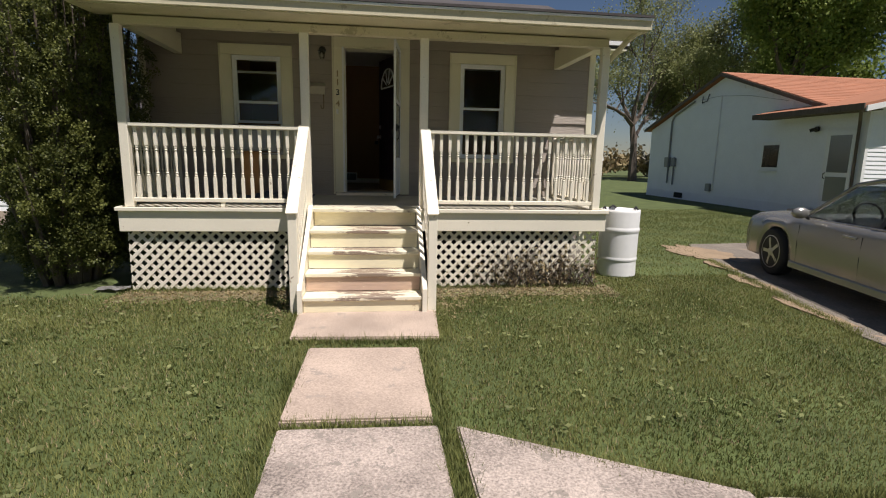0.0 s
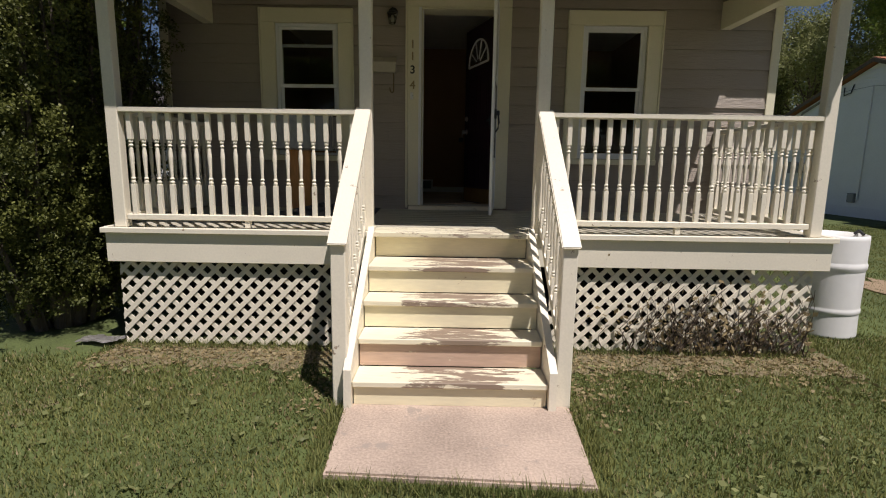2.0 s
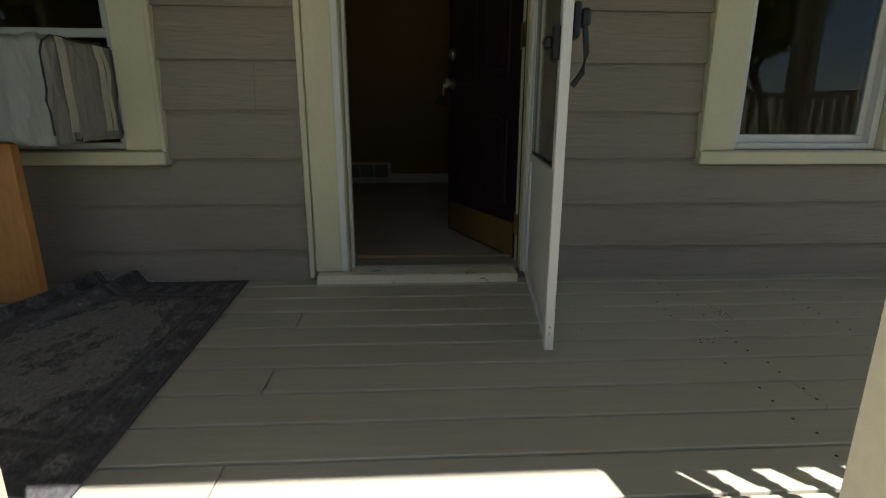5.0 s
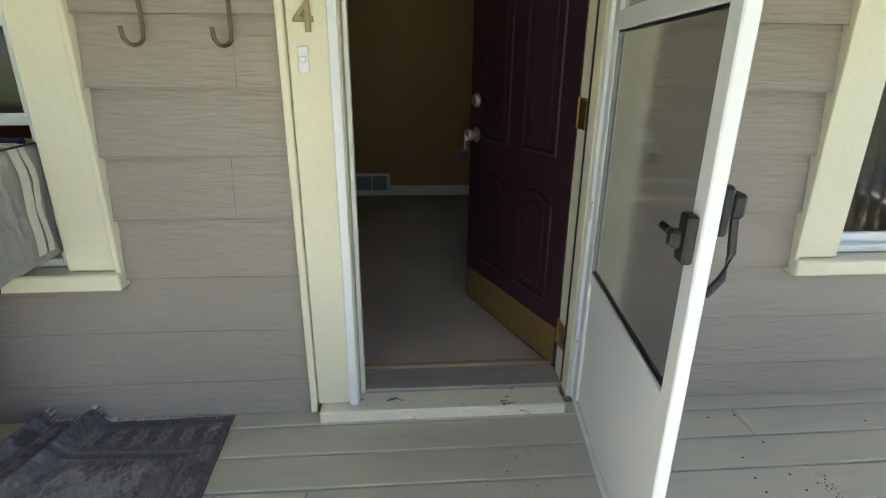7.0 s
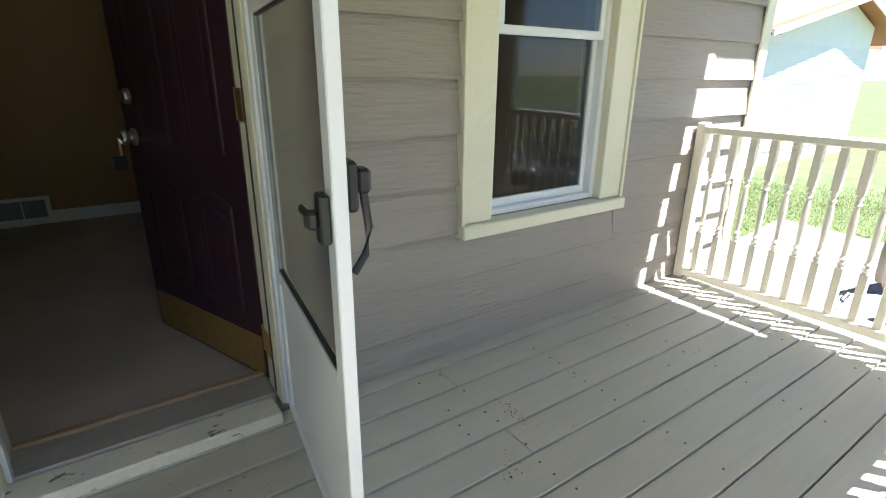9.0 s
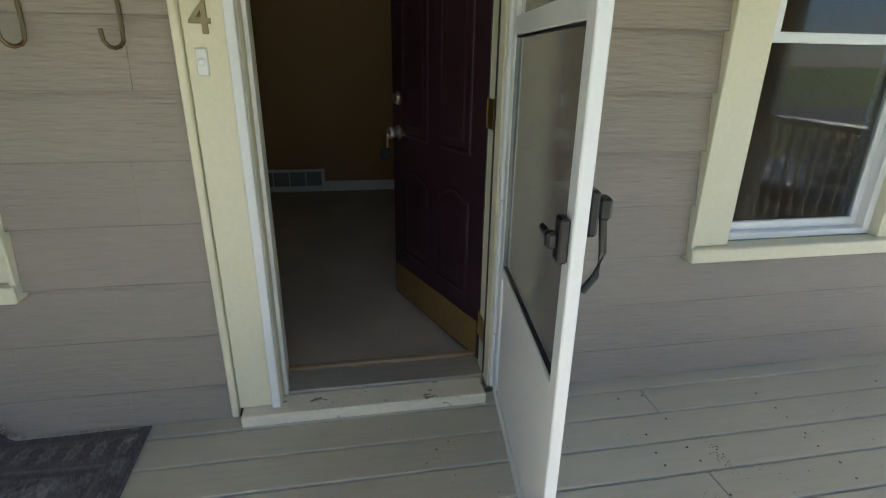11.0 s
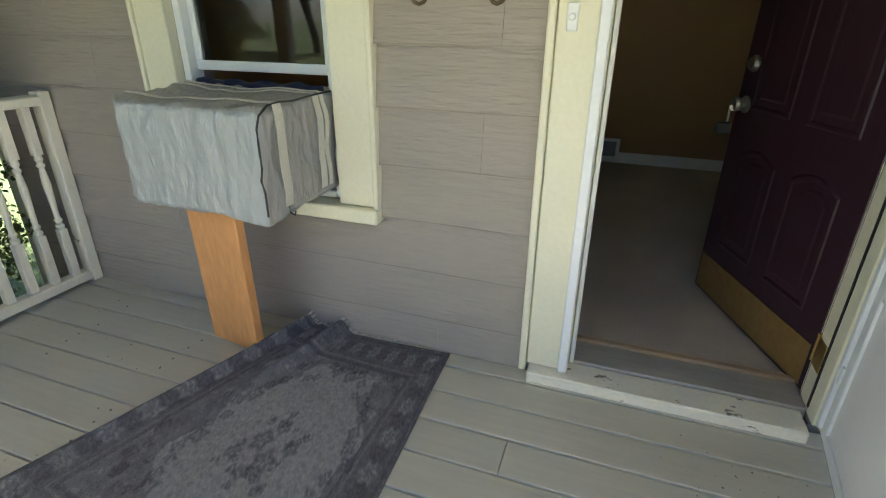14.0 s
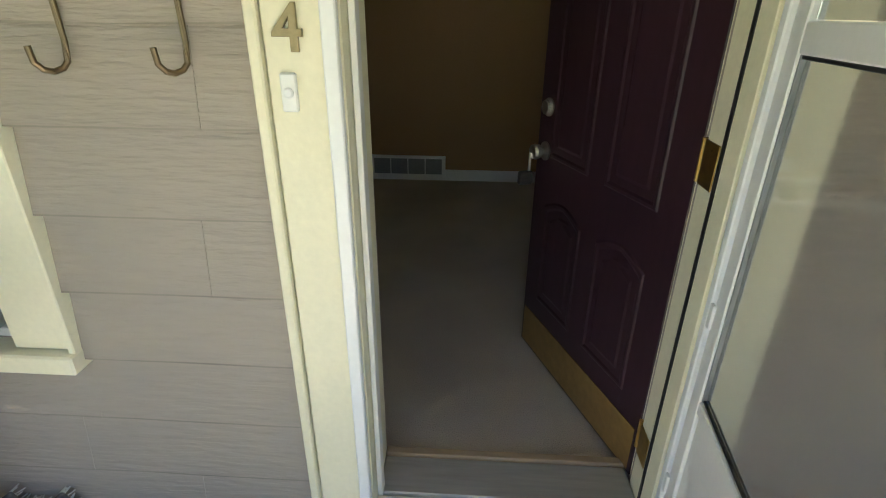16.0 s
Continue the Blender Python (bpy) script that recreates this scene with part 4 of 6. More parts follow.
def over_top(x, y):
    near = (np.abs(cloth[:, 0] - x) < 0.02) & (np.abs(cloth[:, 1] - y) < 0.02)
    return float(cloth[near, 2].max()) + 0.001


def beside(y, z):
    near = (np.abs(cloth[:, 1] - y) < 0.02) & (np.abs(cloth[:, 2] - z) < 0.02)
    return float(cloth[near, 0].max()) + 0.001


def corner(z):
    near = cloth[(np.abs(cloth[:, 2] - z) < 0.01) & (cloth[:, 0] > -1.43) & (cloth[:, 1] < 7.72)]
    best = near[np.argmax(near[:, 0] - near[:, 1])]
    return float(best[0]) + 0.001, float(best[1]) - 0.001, z


def strap(y, wide):
    """A flat webbing strap laid over the cover's top and down its side."""
    points = [(x, y, over_top(x, y), 0, 0, 1) for x in np.linspace(-1.94, -1.385, 12)]
    points.append((beside(y, 1.962) - 0.004, y, over_top(-1.385, y) - 0.006, 0.7, 0, 0.7))
    for k, z in enumerate(np.linspace(1.962, 1.677, 9)):
        yy = y + 0.006 * math.sin(k * 1.1)
        points.append((beside(yy, z), yy, z, 1, 0, 0))
    b = bmesh.new()
    rows = []
    for x, yy, z, nx_, ny_, nz_ in points:
        p, out = Vector((x, yy, z)), Vector((nx_, ny_, nz_))
        w = wide * (0.45 if nz_ > 0.9 else 1.0)
        rows.append([b.verts.new(p + Vector((0, s * w, 0)) + out * o) for s, o in ((-1, 0), (-0.1, 0.002), (0, -0.001), (0.1, 0.002), (1, 0), (1, 0.003), (-1, 0.003))])
    for a, c in zip(rows, rows[1:]):
        for k in range(7):
            b.faces.new((a[k], a[(k + 1) % 7], c[(k + 1) % 7], c[k]))
    b.faces.new(rows[0][::-1]), b.faces.new(rows[-1])
    part("strap", b, STRAP, ac)


strap(7.735, 0.019)
strap(7.945, 0.016)
strap(7.985, 0.011)
part("edge_piping", tube([corner(z) for z in np.linspace(1.667, 1.967, 9)] + [(-1.368, y, over_top(-1.385, y) - 0.004) for y in np.linspace(7.70, 8.04, 7)], 0.0035, 6), BLACK, ac, "black seam piping")
b = bmesh.new()
tube([(-1.93 + 0.028 * k, 8.035 + 0.006 * math.sin(k * 2.1), 1.997 + 0.006 * math.sin(k * 1.3)) for k in range(20)], 0.014, 8, b)
part("stuffing", b, BLUE, ac, "dark blue cloth stuffed under the sash")
for xa, xb in ((WIN_L[0] + 0.033, -1.955), (-1.40, WIN_L[1] - 0.033)):
    part("side_filler", box(xa, xb, WALL + 0.028, WALL + 0.040, WIN_L[2] + 0.026, 2.00, 0.001), ALU, ac, "white accordion filler beside the unit")
part("hook", tube([(-1.366, 7.74, 1.677), (-1.364, 7.74, 1.652), (-1.345, 7.74, 1.645), (-1.342, 7.74, 1.659)], 0.003, 6), BLACK, ac, "black wire hook")

prop = thing("wooden_board", -1.73, 7.80, 1.03, "upright orange-brown wooden board propping the air conditioner", "board")
b = box(-1.855, -1.61, 7.785, 7.825, 1.028, 1.642, 0.004)
b.transform(Matrix.Translation((-1.73, 7.8, 1.03)) @ pose(0, 0, 0, 2, 1.5, -8) @ Matrix.Translation((1.73, -7.8, -1.03)))
part("plank", b, OSB, prop)

# ---- rug ----
rug = thing("rug", -1.4, 7.5, 1.02, "worn grey patterned rug with ruffled folded edge on the porch floor", "rug")
b = bmesh.new()
RN, RM = 150, 140


def rug_point(u, v):
    """u from the right edge to the left, v from the front to the wall."""
    fr, fl, bl, br = Vector((-0.87, 6.72)), Vector((-1.97, 6.95)), Vector((-1.56, 8.0)), Vector((-0.91, 8.015))
    p = fr.lerp(fl, u).lerp(br.lerp(bl, u), v)
    z = deck_z(p.y) + 0.006 + 0.004 * noise.noise(Vector((p.x * 4, p.y * 4, 0)))
    z += 0.055 * math.exp(-((u - 0.955) / 0.03) ** 2) * (0.35 + 0.65 * v)
    z += 0.06 * math.exp(-((u - 0.72 - 0.12 * (1 - v)) / 0.045) ** 2) * max(0, (v - 0.45) / 0.55)
    z += 0.018 * math.exp(-((u - 0.86) / 0.05) ** 2) * v
    return Vector((p.x, p.y, z))


tops = [[b.verts.new(rug_point(i / RN, j / RM)) for i in range(RN + 1)] for j in range(RM + 1)]
lows = [[b.verts.new(v.co - Vector((0, 0, 0.005))) for v in row] for row in tops]
for j in range(RM):
    for i in range(RN):
        b.faces.new((tops[j][i], tops[j][i + 1], tops[j + 1][i + 1], tops[j + 1][i]))
        b.faces.new((lows[j][i], lows[j + 1][i], lows[j + 1][i + 1], lows[j][i + 1]))
rim = [(0, i) for i in range(RN)] + [(j, RN) for j in range(RM)] + [(RM, i) for i in range(RN, 0, -1)] + [(j, 0) for j in range(RM, 0, -1)]
for (ja, ia), (jb, ib) in zip(rim, rim[1:] + rim[:1]):
    b.faces.new((tops[ja][ia], lows[ja][ia], lows[jb][ib], tops[jb][ib]))


def weave_pattern():
    """Shade of the yarn over the rug: border with rosettes, guard stripes, spandrels, and a pale medallion with a spray of flowers."""
    g = np.random.default_rng(5)
    u, v = np.meshgrid(np.arange(RN + 1) / RN, np.arange(RM + 1) / RM)
    shade = 0.28 + 0.10 * np.sin(u * 47 + 2 * np.sin(v * 31)) * np.sin(v * 43 + 2 * np.sin(u * 37))
    ang = np.arctan2(v - 0.47, u - 0.45)
    e = np.hypot((u - 0.45) / 0.29, (v - 0.47) / 0.36) * (1 + 0.07 * np.cos(8 * ang))
    shade = np.where(e < 1, 0.50, shade)
    border = np.minimum(np.minimum(u, 1 - u), np.minimum(v, 1 - v))
    shade = np.where(border < 0.145, 0.17, shade)

    def rosette(cu, cv, r, dark, petals=5):
        d = np.hypot(u - cu, v - cv)
        a = np.arctan2(v - cv, u - cu) + g.uniform(0, 6)
        rim = np.exp(-((d - r * (0.72 + 0.22 * np.cos(petals * a))) / (0.26 * r)) ** 2)
        return dark * np.maximum(rim, np.exp(-(d / (0.2 * r)) ** 2))

    for cu, cv, r in ((0.42, 0.44, 0.034), (0.49, 0.49, 0.034), (0.45, 0.39, 0.022), (0.46, 0.55, 0.022), (0.37, 0.50, 0.022), (0.54, 0.43, 0.022)):
        shade = shade - rosette(cu, cv, r, 0.34)
    for k in range(26):
        a, q = g.uniform(0, 6.28), g.uniform(0.075, 0.14)
        shade = shade - rosette(0.455 + q * np.cos(a), 0.467 + q * np.sin(a), g.uniform(0.008, 0.014), 0.36, 3)
    for k in range(44):
        a = 6.28318 * k / 44
        q = 1 + g.uniform(-0.10, 0.10)
        shade = shade - rosette(0.45 + 0.27 * q * np.cos(a), 0.47 + 0.34 * q * np.sin(a), g.uniform(0.014, 0.028), 0.32, 4)
    for k in range(18):
        f = (k + 0.5) / 18
        for cu, cv in ((f, 0.07), (f, 0.93), (0.07, f), (0.93, f)):
            shade = shade + rosette(cu, cv, 0.029, 0.30 if k % 2 else -0.17, 6)
    for k in range(150):
        cu, cv = g.uniform(0.15, 0.85), g.uniform(0.15, 0.85)
        if math.hypot((cu - 0.45) / 0.29, (cv - 0.47) / 0.36) > 1.05:
            shade = shade + rosette(cu, cv, g.uniform(0.012, 0.022), g.choice([-0.24, 0.22]), 4)
    for at, tone in ((0.147, 0.08), (0.128, 0.36), (0.018, 0.08)):
        shade = np.where(np.abs(border - at) < 0.005, tone, shade)
    return np.clip(shade + g.normal(0, 0.05, shade.shape), 0, 1)


body = part("carpet_body", b, RUG, rug, "", True)
top_count = (RN + 1) * (RM + 1)
values = np.zeros(len(body.data.vertices), dtype=np.float32)
values[:top_count] = weave_pattern().reshape(-1)
values[top_count:] = 0.3
body.data.attributes.new("weave", "FLOAT", "POINT").data.foreach_set("value", values)
b = bmesh.new()
for k in range(220):
    u = k / 219
    for v, out in ((0.0, -1), (1.0, 1)):
        p = rug_point(u, v)
        q = p + Vector((random.uniform(-0.010, 0.010), out * random.uniform(0.016, 0.034), -0.003))
        if q.y < WALL - 0.02:
            tube([p, q], 0.0022, 4, b)
part("fringe", b, FRINGE, rug, "pale cotton fringe")["kind"] = "stuff"
# ---- inside: floor register ----
vent = thing("wall_register", -0.75, 11.23, 1.10, "white wall register with dark grilles above the carpet", "vent")
part("frame", box(-1.06, -0.43, 11.218, 11.234, 1.09, 1.27, 0.003), WHITE, vent)
for k in range(4):
    x = -1.035 + 0.146 * k
    g = part("grille", box(x, x + 0.137, 11.212, 11.2175, 1.115, 1.245, 0.001), GREYMETAL, vent)
    for j in range(6):
        part("slat", box(x + 0.004, x + 0.133, 11.207, 11.2115, 1.122 + 0.02 * j, 1.130 + 0.02 * j), GREYMETAL, g)

# ---- porch odds and ends ----
spout = thing("downspout", 2.77, 6.53, 0.98, "white metal downspout strapped to the porch post", "downspout")
part("pipe", box(2.735, 2.80, 6.50, 6.55, 0.99, 2.70, 0.008), WHITE, spout)
part("elbow", tube([(2.768, 6.525, 2.69), (2.775, 6.50, 2.78), (2.86, 6.22, 2.96), (2.93, 6.00, 3.06)], 0.032, 8), SOFFIT, spout)
part("strap", box(2.69, 2.805, 6.493, 6.4985, 1.6, 1.63), WHITE, spout)

barrel = thing("rain_barrel", 3.40, 7.14, 0, "tall white plastic drum standing on the grass", "barrel")
b = lathe([(0.255, 0.0), (0.266, 0.008), (0.268, 0.02), (0.268, 0.03), (0.263, 0.205), (0.263, 0.215), (0.265, 0.222), (0.272, 0.235), (0.272, 0.26), (0.267, 0.272), (0.266, 0.28), (0.266, 0.29), (0.268, 0.61), (0.268, 0.62), (0.280, 0.64), (0.280, 0.675), (0.271, 0.69), (0.270, 0.70),
           (0.272, 0.90), (0.268, 0.935), (0.252, 0.94), (0.250, 0.90), (0.0, 0.88)], 40)
b.transform(pose(3.40, 7.14, 0))
part("drum", b, PLASTIC, barrel, "", True)
for a in (0, 180, 90):
    c, s = math.cos(radians(a)), math.sin(radians(a))
    part("grip", tube([(3.40 + 0.235 * c - 0.05 * s, 7.14 + 0.235 * s + 0.05 * c, 0.935), (3.40 + 0.23 * c, 7.14 + 0.23 * s, 0.965), (3.40 + 0.235 * c + 0.05 * s, 7.14 + 0.235 * s - 0.05 * c, 0.935)], 0.014, 8), BLACK, barrel)

# ---- dry vine through the lattice ----
vine = thing("dry_vine", 1.9, 6.42, 0, "dry brown vine climbing through the lattice", "vine")
rv = random.Random(8)
b = bmesh.new()
for k in range(130):
    x = rv.gauss(2.05, 0.45)
    p = Vector((min(max(x, 0.8), 2.75), 6.43 + rv.uniform(-0.03, 0.01), 0.0))
    pts = [p.copy()]
    for j in range(rv.randint(3, 7)):
        p = p + Vector((rv.uniform(-0.07, 0.09), rv.uniform(-0.02, 0.015), rv.uniform(0.04, 0.12)))
        p.x, p.y = min(max(p.x, 0.75), 2.76), min(p.y, 6.445)
        if p.z > 0.72:
            break
        pts.append(p.copy())
    if len(pts) > 2:
        tube(pts, 0.006, 4, b, 0.002)
part("stem_tangle", b, DRYSTEM, vine)["kind"] = "stuff"


def leaves(points, size, rng, flat=0.0):
    """Small bent quads at points, with random turns."""
    n = len(points)
    a, e = rng.uniform(0, 2 * np.pi, n), rng.uniform(-1.2, 1.2, n) * (1 - flat)
    u = np.stack([np.cos(a) * np.cos(e), np.sin(a) * np.cos(e), np.sin(e)], 1)
    w = np.cross(u, rng.normal(size=(n, 3)))
    w /= np.linalg.norm(w, axis=1, keepdims=True) + 1e-9
    s = (size * rng.uniform(0.6, 1.4, n))[:, None]
    p = np.asarray(points)
    quad = np.stack([p, p + u * s * 0.5 + w * s * 0.32, p + u * s, p + u * s * 0.5 - w * s * 0.32], 1).reshape(-1, 3)
    return quad, np.arange(4 * n).reshape(-1, 4)


rng = np.random.default_rng(3)
pts = np.stack([np.clip(rng.normal(2.0, 0.45, 500), 0.7, 2.75), rng.uniform(6.38, 6.445, 500), np.abs(rng.normal(0.0, 0.25, 500)) + 0.02], 1)
place("leaves", soup("leaves", *leaves(pts, 0.045, rng), STRAW), vine, None, "dry brown leaves")

# ---- big juniper beside the porch ----
bush = thing("juniper_bush", -4.3, 6.9, 0, "tall dark green juniper bush beside the porch", "bush")
rb = random.Random(4)
b = bmesh.new()
plumes = []
for k in range(125):
    a, d = rb.uniform(0, 6.283), math.sqrt(rb.uniform(0.02, 1.0))
    if k >= 95:
        a, d = rb.uniform(-1.0, 1.0), rb.uniform(0.7, 0.98)
    base = Vector((-4.0 + 0.45 * d * math.cos(a), 7.15 + 0.5 * d * math.sin(a), 0))
    top = Vector((-4.45 + 1.60 * d * math.cos(a), 7.10 + 1.25 * d * math.sin(a), (rb.uniform(1.5, 5.0) if k < 95 else rb.uniform(2.4, 4.6)) * (1.2 - 0.4 * d)))
    mid = base.lerp(top, 0.5) + Vector((rb.uniform(-0.1, 0.1), rb.uniform(-0.1, 0.1), 0))
    if top.x > -4.4:
        tube([base, mid, top], 0.04, 6, b, 0.006)
    plumes.append((base, mid, top))
part("branching_trunk", b, BARK, bush)
chunks = []
for base, mid, top in plumes:
    twigs = 46
    f = rng.uniform(0.12, 1.02, twigs)[:, None]
    B, M_, T_ = (np.array(v) for v in (base, mid, top))
    spine = np.where(f < 0.5, B + (M_ - B) * f * 2, M_ + (T_ - M_) * (f * 2 - 1))
    centre = spine + rng.normal(0, 1, (twigs, 3)) * np.array([0.17, 0.17, 0.14])
    way = rng.normal(0, 0.6, (twigs, 3)) + np.array([0, 0, 0.9]) + (centre - spine) * 3
    way /= np.linalg.norm(way, axis=1, keepdims=True)
    per = 88
    along = rng.uniform(-0.07, 0.14, (twigs, per, 1))
    pts = centre[:, None] + way[:, None] * along + rng.normal(0, 0.026, (twigs, per, 3))
    chunks.append(pts.reshape(-1, 3))
pts = np.concatenate(chunks)
flank = -4.45 + 0.7 * (7.0 - pts[:, 1]) - 0.5 * np.maximum(pts[:, 2] - 1.0, 0) + 0.12 * np.sin(pts[:, 2] * 9)
pts = pts[~((pts[:, 2] < 2.2) & (pts[:, 0] < flank))]
pts = pts[(pts[:, 2] > 0.12) & (pts[:, 0] < -2.87) & ~((pts[:, 0] > -3.25) & (pts[:, 1] > 7.95))]
place("foliage", soup("foliage", *leaves(pts, 0.027, rng), LEAF), bush)


# ---- trees ----
def tree(x, y, height, spread, leaf_mat, leaf_count, size, label, seed, z=0.02, fine=False):
    r = random.Random(seed)
    t = thing("tree", x, y, z, label, "tree", "trees behind the houses")
    b = bmesh.new()
    tips = []

    def limb(p, way, length, radius, depth):
        pts_, q, w = [p.copy()], p.copy(), way.copy()
        for _ in range(4):
            w = (w + Vector((r.uniform(-0.22, 0.22), r.uniform(-0.22, 0.22), r.uniform(-0.05, 0.18)))).normalized()
            q = q + w * length / 4
            pts_.append(q.copy())
        tube(pts_, radius, 6 if depth < 2 else 4, b, radius * 0.5)
        if depth >= 2:
            tips.extend(pts_[1:])
        if depth < (5 if fine else 4):
            for _ in range(3 if depth else 5):
                d = (w + Vector((r.gauss(0, 0.55), r.gauss(0, 0.55), r.gauss(0.1, 0.35))) * spread).normalized()
                limb(pts_[r.randint(2, 4)], d, length * r.uniform(0.55, 0.8), radius * 0.5, depth + 1)
    limb(Vector((x, y, z)), Vector((0, 0, 1)), height * 0.36, height * 0.022, 0)
    part("trunk", b, BARK, t)
    g = np.random.default_rng(seed)
    base = np.array([tuple(v) for v in tips])
    pick = base[g.integers(0, len(base), leaf_count)] + g.normal(0, height * 0.032, (leaf_count, 3))
    place("crown", soup("crown", *leaves(pick, size, g), leaf_mat), t)


tree(21.0, 41.0, 17.0, 1.0, BUD, 26000, 0.15, "half bare spring tree with pale buds", 11, fine=True)
tree(27.5, 43.0, 17.0, 0.9, BUD, 42000, 0.17, "half bare spring tree with young leaves", 12, fine=True)
tree(31.0, 37.0, 19.0, 1.1, TREELEAF, 70000, 0.22, "full green tree behind the white house", 13)
tree(38.0, 33.0, 20.0, 1.1, TREELEAF, 70000, 0.22, "full green tree behind the white house", 14)
tree(36.0, 46.0, 20.0, 1.1, TREELEAF, 36000, 0.34, "full green tree behind the white house", 15)
tree(15.0, 52.0, 13.0, 1.0, BUD, 9000, 0.32, "half bare spring tree with pale buds", 16)
tree(-17.0, 22.0, 13.0, 1.1, TREELEAF, 16000, 0.35, "leafy green tree behind the white garage", 17)

hedge = thing("hedge", 22, 52, 0, "low grey brown scrub along the back of the yards", "hedge", kind="stuff")
g = np.random.default_rng(9)
n = 14000
hx = g.uniform(-30, 48, n)
pts = np.stack([hx, 55 + g.normal(0, 0.8, n), np.abs(g.normal(0.2, 1.0, n)) + 0.1 + 0.8 * np.abs(np.sin(hx * 0.4))], 1)
place("scrub", soup("scrub", *leaves(pts, 0.5, g), STRAW), hedge)

# ---- white house across the drive ----
nb = thing("neighbour_house", 16, 19, 0.3, "white sided house with a low red-brown roof across the drive", "house")


def lap_wall(axis, at, u0, u1, z0, ztop, step, parent, out):
    """Lapped siding: courses up to a height that may vary along the wall."""
    b = bmesh.new()
    z = z0
    while z < max(ztop(u0), ztop(u1), ztop((u0 + u1) / 2)) - 0.02:
        top = z + step
        ua, ub = u0, u1
        # trim the course under a gable
        while ua < u1 and ztop(ua) < top:
            ua += 0.1
        while ub > u0 and ztop(ub) < top:
            ub -= 0.1
        if ub - ua > 0.1:
            outline = [(0.022, z), (0.0, z), (0.0, top), (0.006, top)]
            ring = []
            for u in (ua, ub):
                ring.append([b.verts.new((at + out * d, u, zz) if axis == "x" else (u, at + out * d, zz)) for d, zz in outline])
            for k in range(4):
                b.faces.new((ring[0][k], ring[0][(k + 1) % 4], ring[1][(k + 1) % 4], ring[1][k]))
            b.faces.new(ring[0][::-1]), b.faces.new(ring[1])
        z = top
    part("siding", b, NB_WHITE, parent)


NX, NY0, NY1, NP = 13.0, 13.9, 23.9, 18.9
NE, NPK, NZ = 3.12, 4.82, 0.0
WX, WY0, WY1, WZ = NX - 0.25, 12.55, 15.45, 3.02


def gable(y):
    return NPK - (NPK - NE) * abs(y - NP) / 5.0


part("wall", prism([(NY0, NZ), (NY1, NZ), (NY1, NE), (NP, NPK), (NY0, NE)], "x", NX + 0.001, 23.0), NB_WHITE, nb)
lap_wall("x", NX, WY1, NY1, NZ + 0.38, gable, 0.115, nb, -1)
part("foundation", box(NX - 0.03, NX + 0.2, WY1, NY1, -0.1, NZ + 0.39), NB_WHITE, nb, "white painted foundation")
rf = part("roof", prism([(NY0 - 0.35, NE - 0.06), (NP, NPK + 0.06), (NY1 + 0.35, NE - 0.06), (NY1 + 0.35, NE + 0.06), (NP, NPK + 0.18), (NY0 - 0.35, NE + 0.06)], "x", NX - 0.18, 23.3), RED_SHINGLE, nb)
part("rake_board", prism([(NY1 + 0.35, NE - 0.09), (NP, NPK + 0.03), (NY0 - 0.35, NE - 0.09), (NY0 - 0.35, NE + 0.03), (NP, NPK + 0.15), (NY1 + 0.35, NE + 0.03)], "x", NX - 0.21, NX - 0.181), BARK, rf)
# shingle courses show as low steps on the slope that faces the street
for k in range(20):
    y0 = NY0 - 0.35 + 5.2 * k / 20
    z0 = NE + 0.06 + (NPK + 0.12 - NE) * (k / 20) * 5.2 / 5.35
    part("shingle_course", prism([(y0, z0), (y0 + 0.29, z0 + 0.094), (y0 + 0.29, z0 + 0.099), (y0, z0 + 0.013)], "x", NX - 0.17, 23.2), RED_SHINGLE, rf)
# side wing with the door under a low eave
part("wing_wall", box(WX, 19.0, WY0, WY1, NZ, WZ), NB_WHITE, nb)
lap_wall("x", WX - 0.002, WY0 + 0.06, WY1, NZ + 0.38, lambda y: WZ - 0.02, 0.115, nb, -1)
lap_wall("y", WY0 - 0.002, WX + 0.06, 19.0, NZ + 0.38, lambda y: WZ, 0.115, nb, -1)
part("corner_trim", box(WX - 0.035, WX + 0.06, WY0 - 0.035, WY0 + 0.06, NZ, WZ), WHITE, nb, "white corner trim")
part("wing_roof", prism([(NX - 0.85, 3.06), (17.0, 4.12), (21.0, 3.1), (21.0, 3.22), (17.0, 4.24), (NX - 0.85, 3.18)], "y", 12.15, 16.1), RED_SHINGLE, nb)
part("eave_board", box(NX - 0.88, NX - 0.85, 12.15, 16.1, 3.02, 3.18), BARK, nb, "dark eave board")
part("eave_soffit", box(NX - 0.85, WX - 0.03, 12.2, 16.05, 3.025, 3.055), BARK, nb, "dark eave underside")
part("gable_trim", prism([(NX - 0.85, 2.97), (17.0, 4.04), (21.0, 3.02), (21.0, 3.16), (17.0, 4.17), (NX - 0.85, 3.11)], "y", 12.08, 12.13), WHITE, nb)
part("gable_wall", prism([(NX - 0.2, WZ), (19.0, WZ), (19.0, 3.5), (17.0, 4.08), (NX - 0.2, 3.1)], "y", WY0, WY0 + 0.1), NB_WHITE, nb)
w = part("window", box(NX - 0.08, NX - 0.024, 15.62, 16.48, 1.42, 2.34, 0.005), WHITE, nb)
part("pane", box(NX - 0.10, NX - 0.084, 15.72, 16.03, 1.52, 2.24), PANE, w).visible_shadow = False
part("pane", box(NX - 0.10, NX - 0.084, 16.07, 16.38, 1.52, 2.24), PANE, w).visible_shadow = False
# near-black plate behind the panes stands in for the unlit room
part("room_shade_plate", box(NX - 0.0835, NX - 0.0805, 15.72, 16.38, 1.52, 2.24), DARK, w)
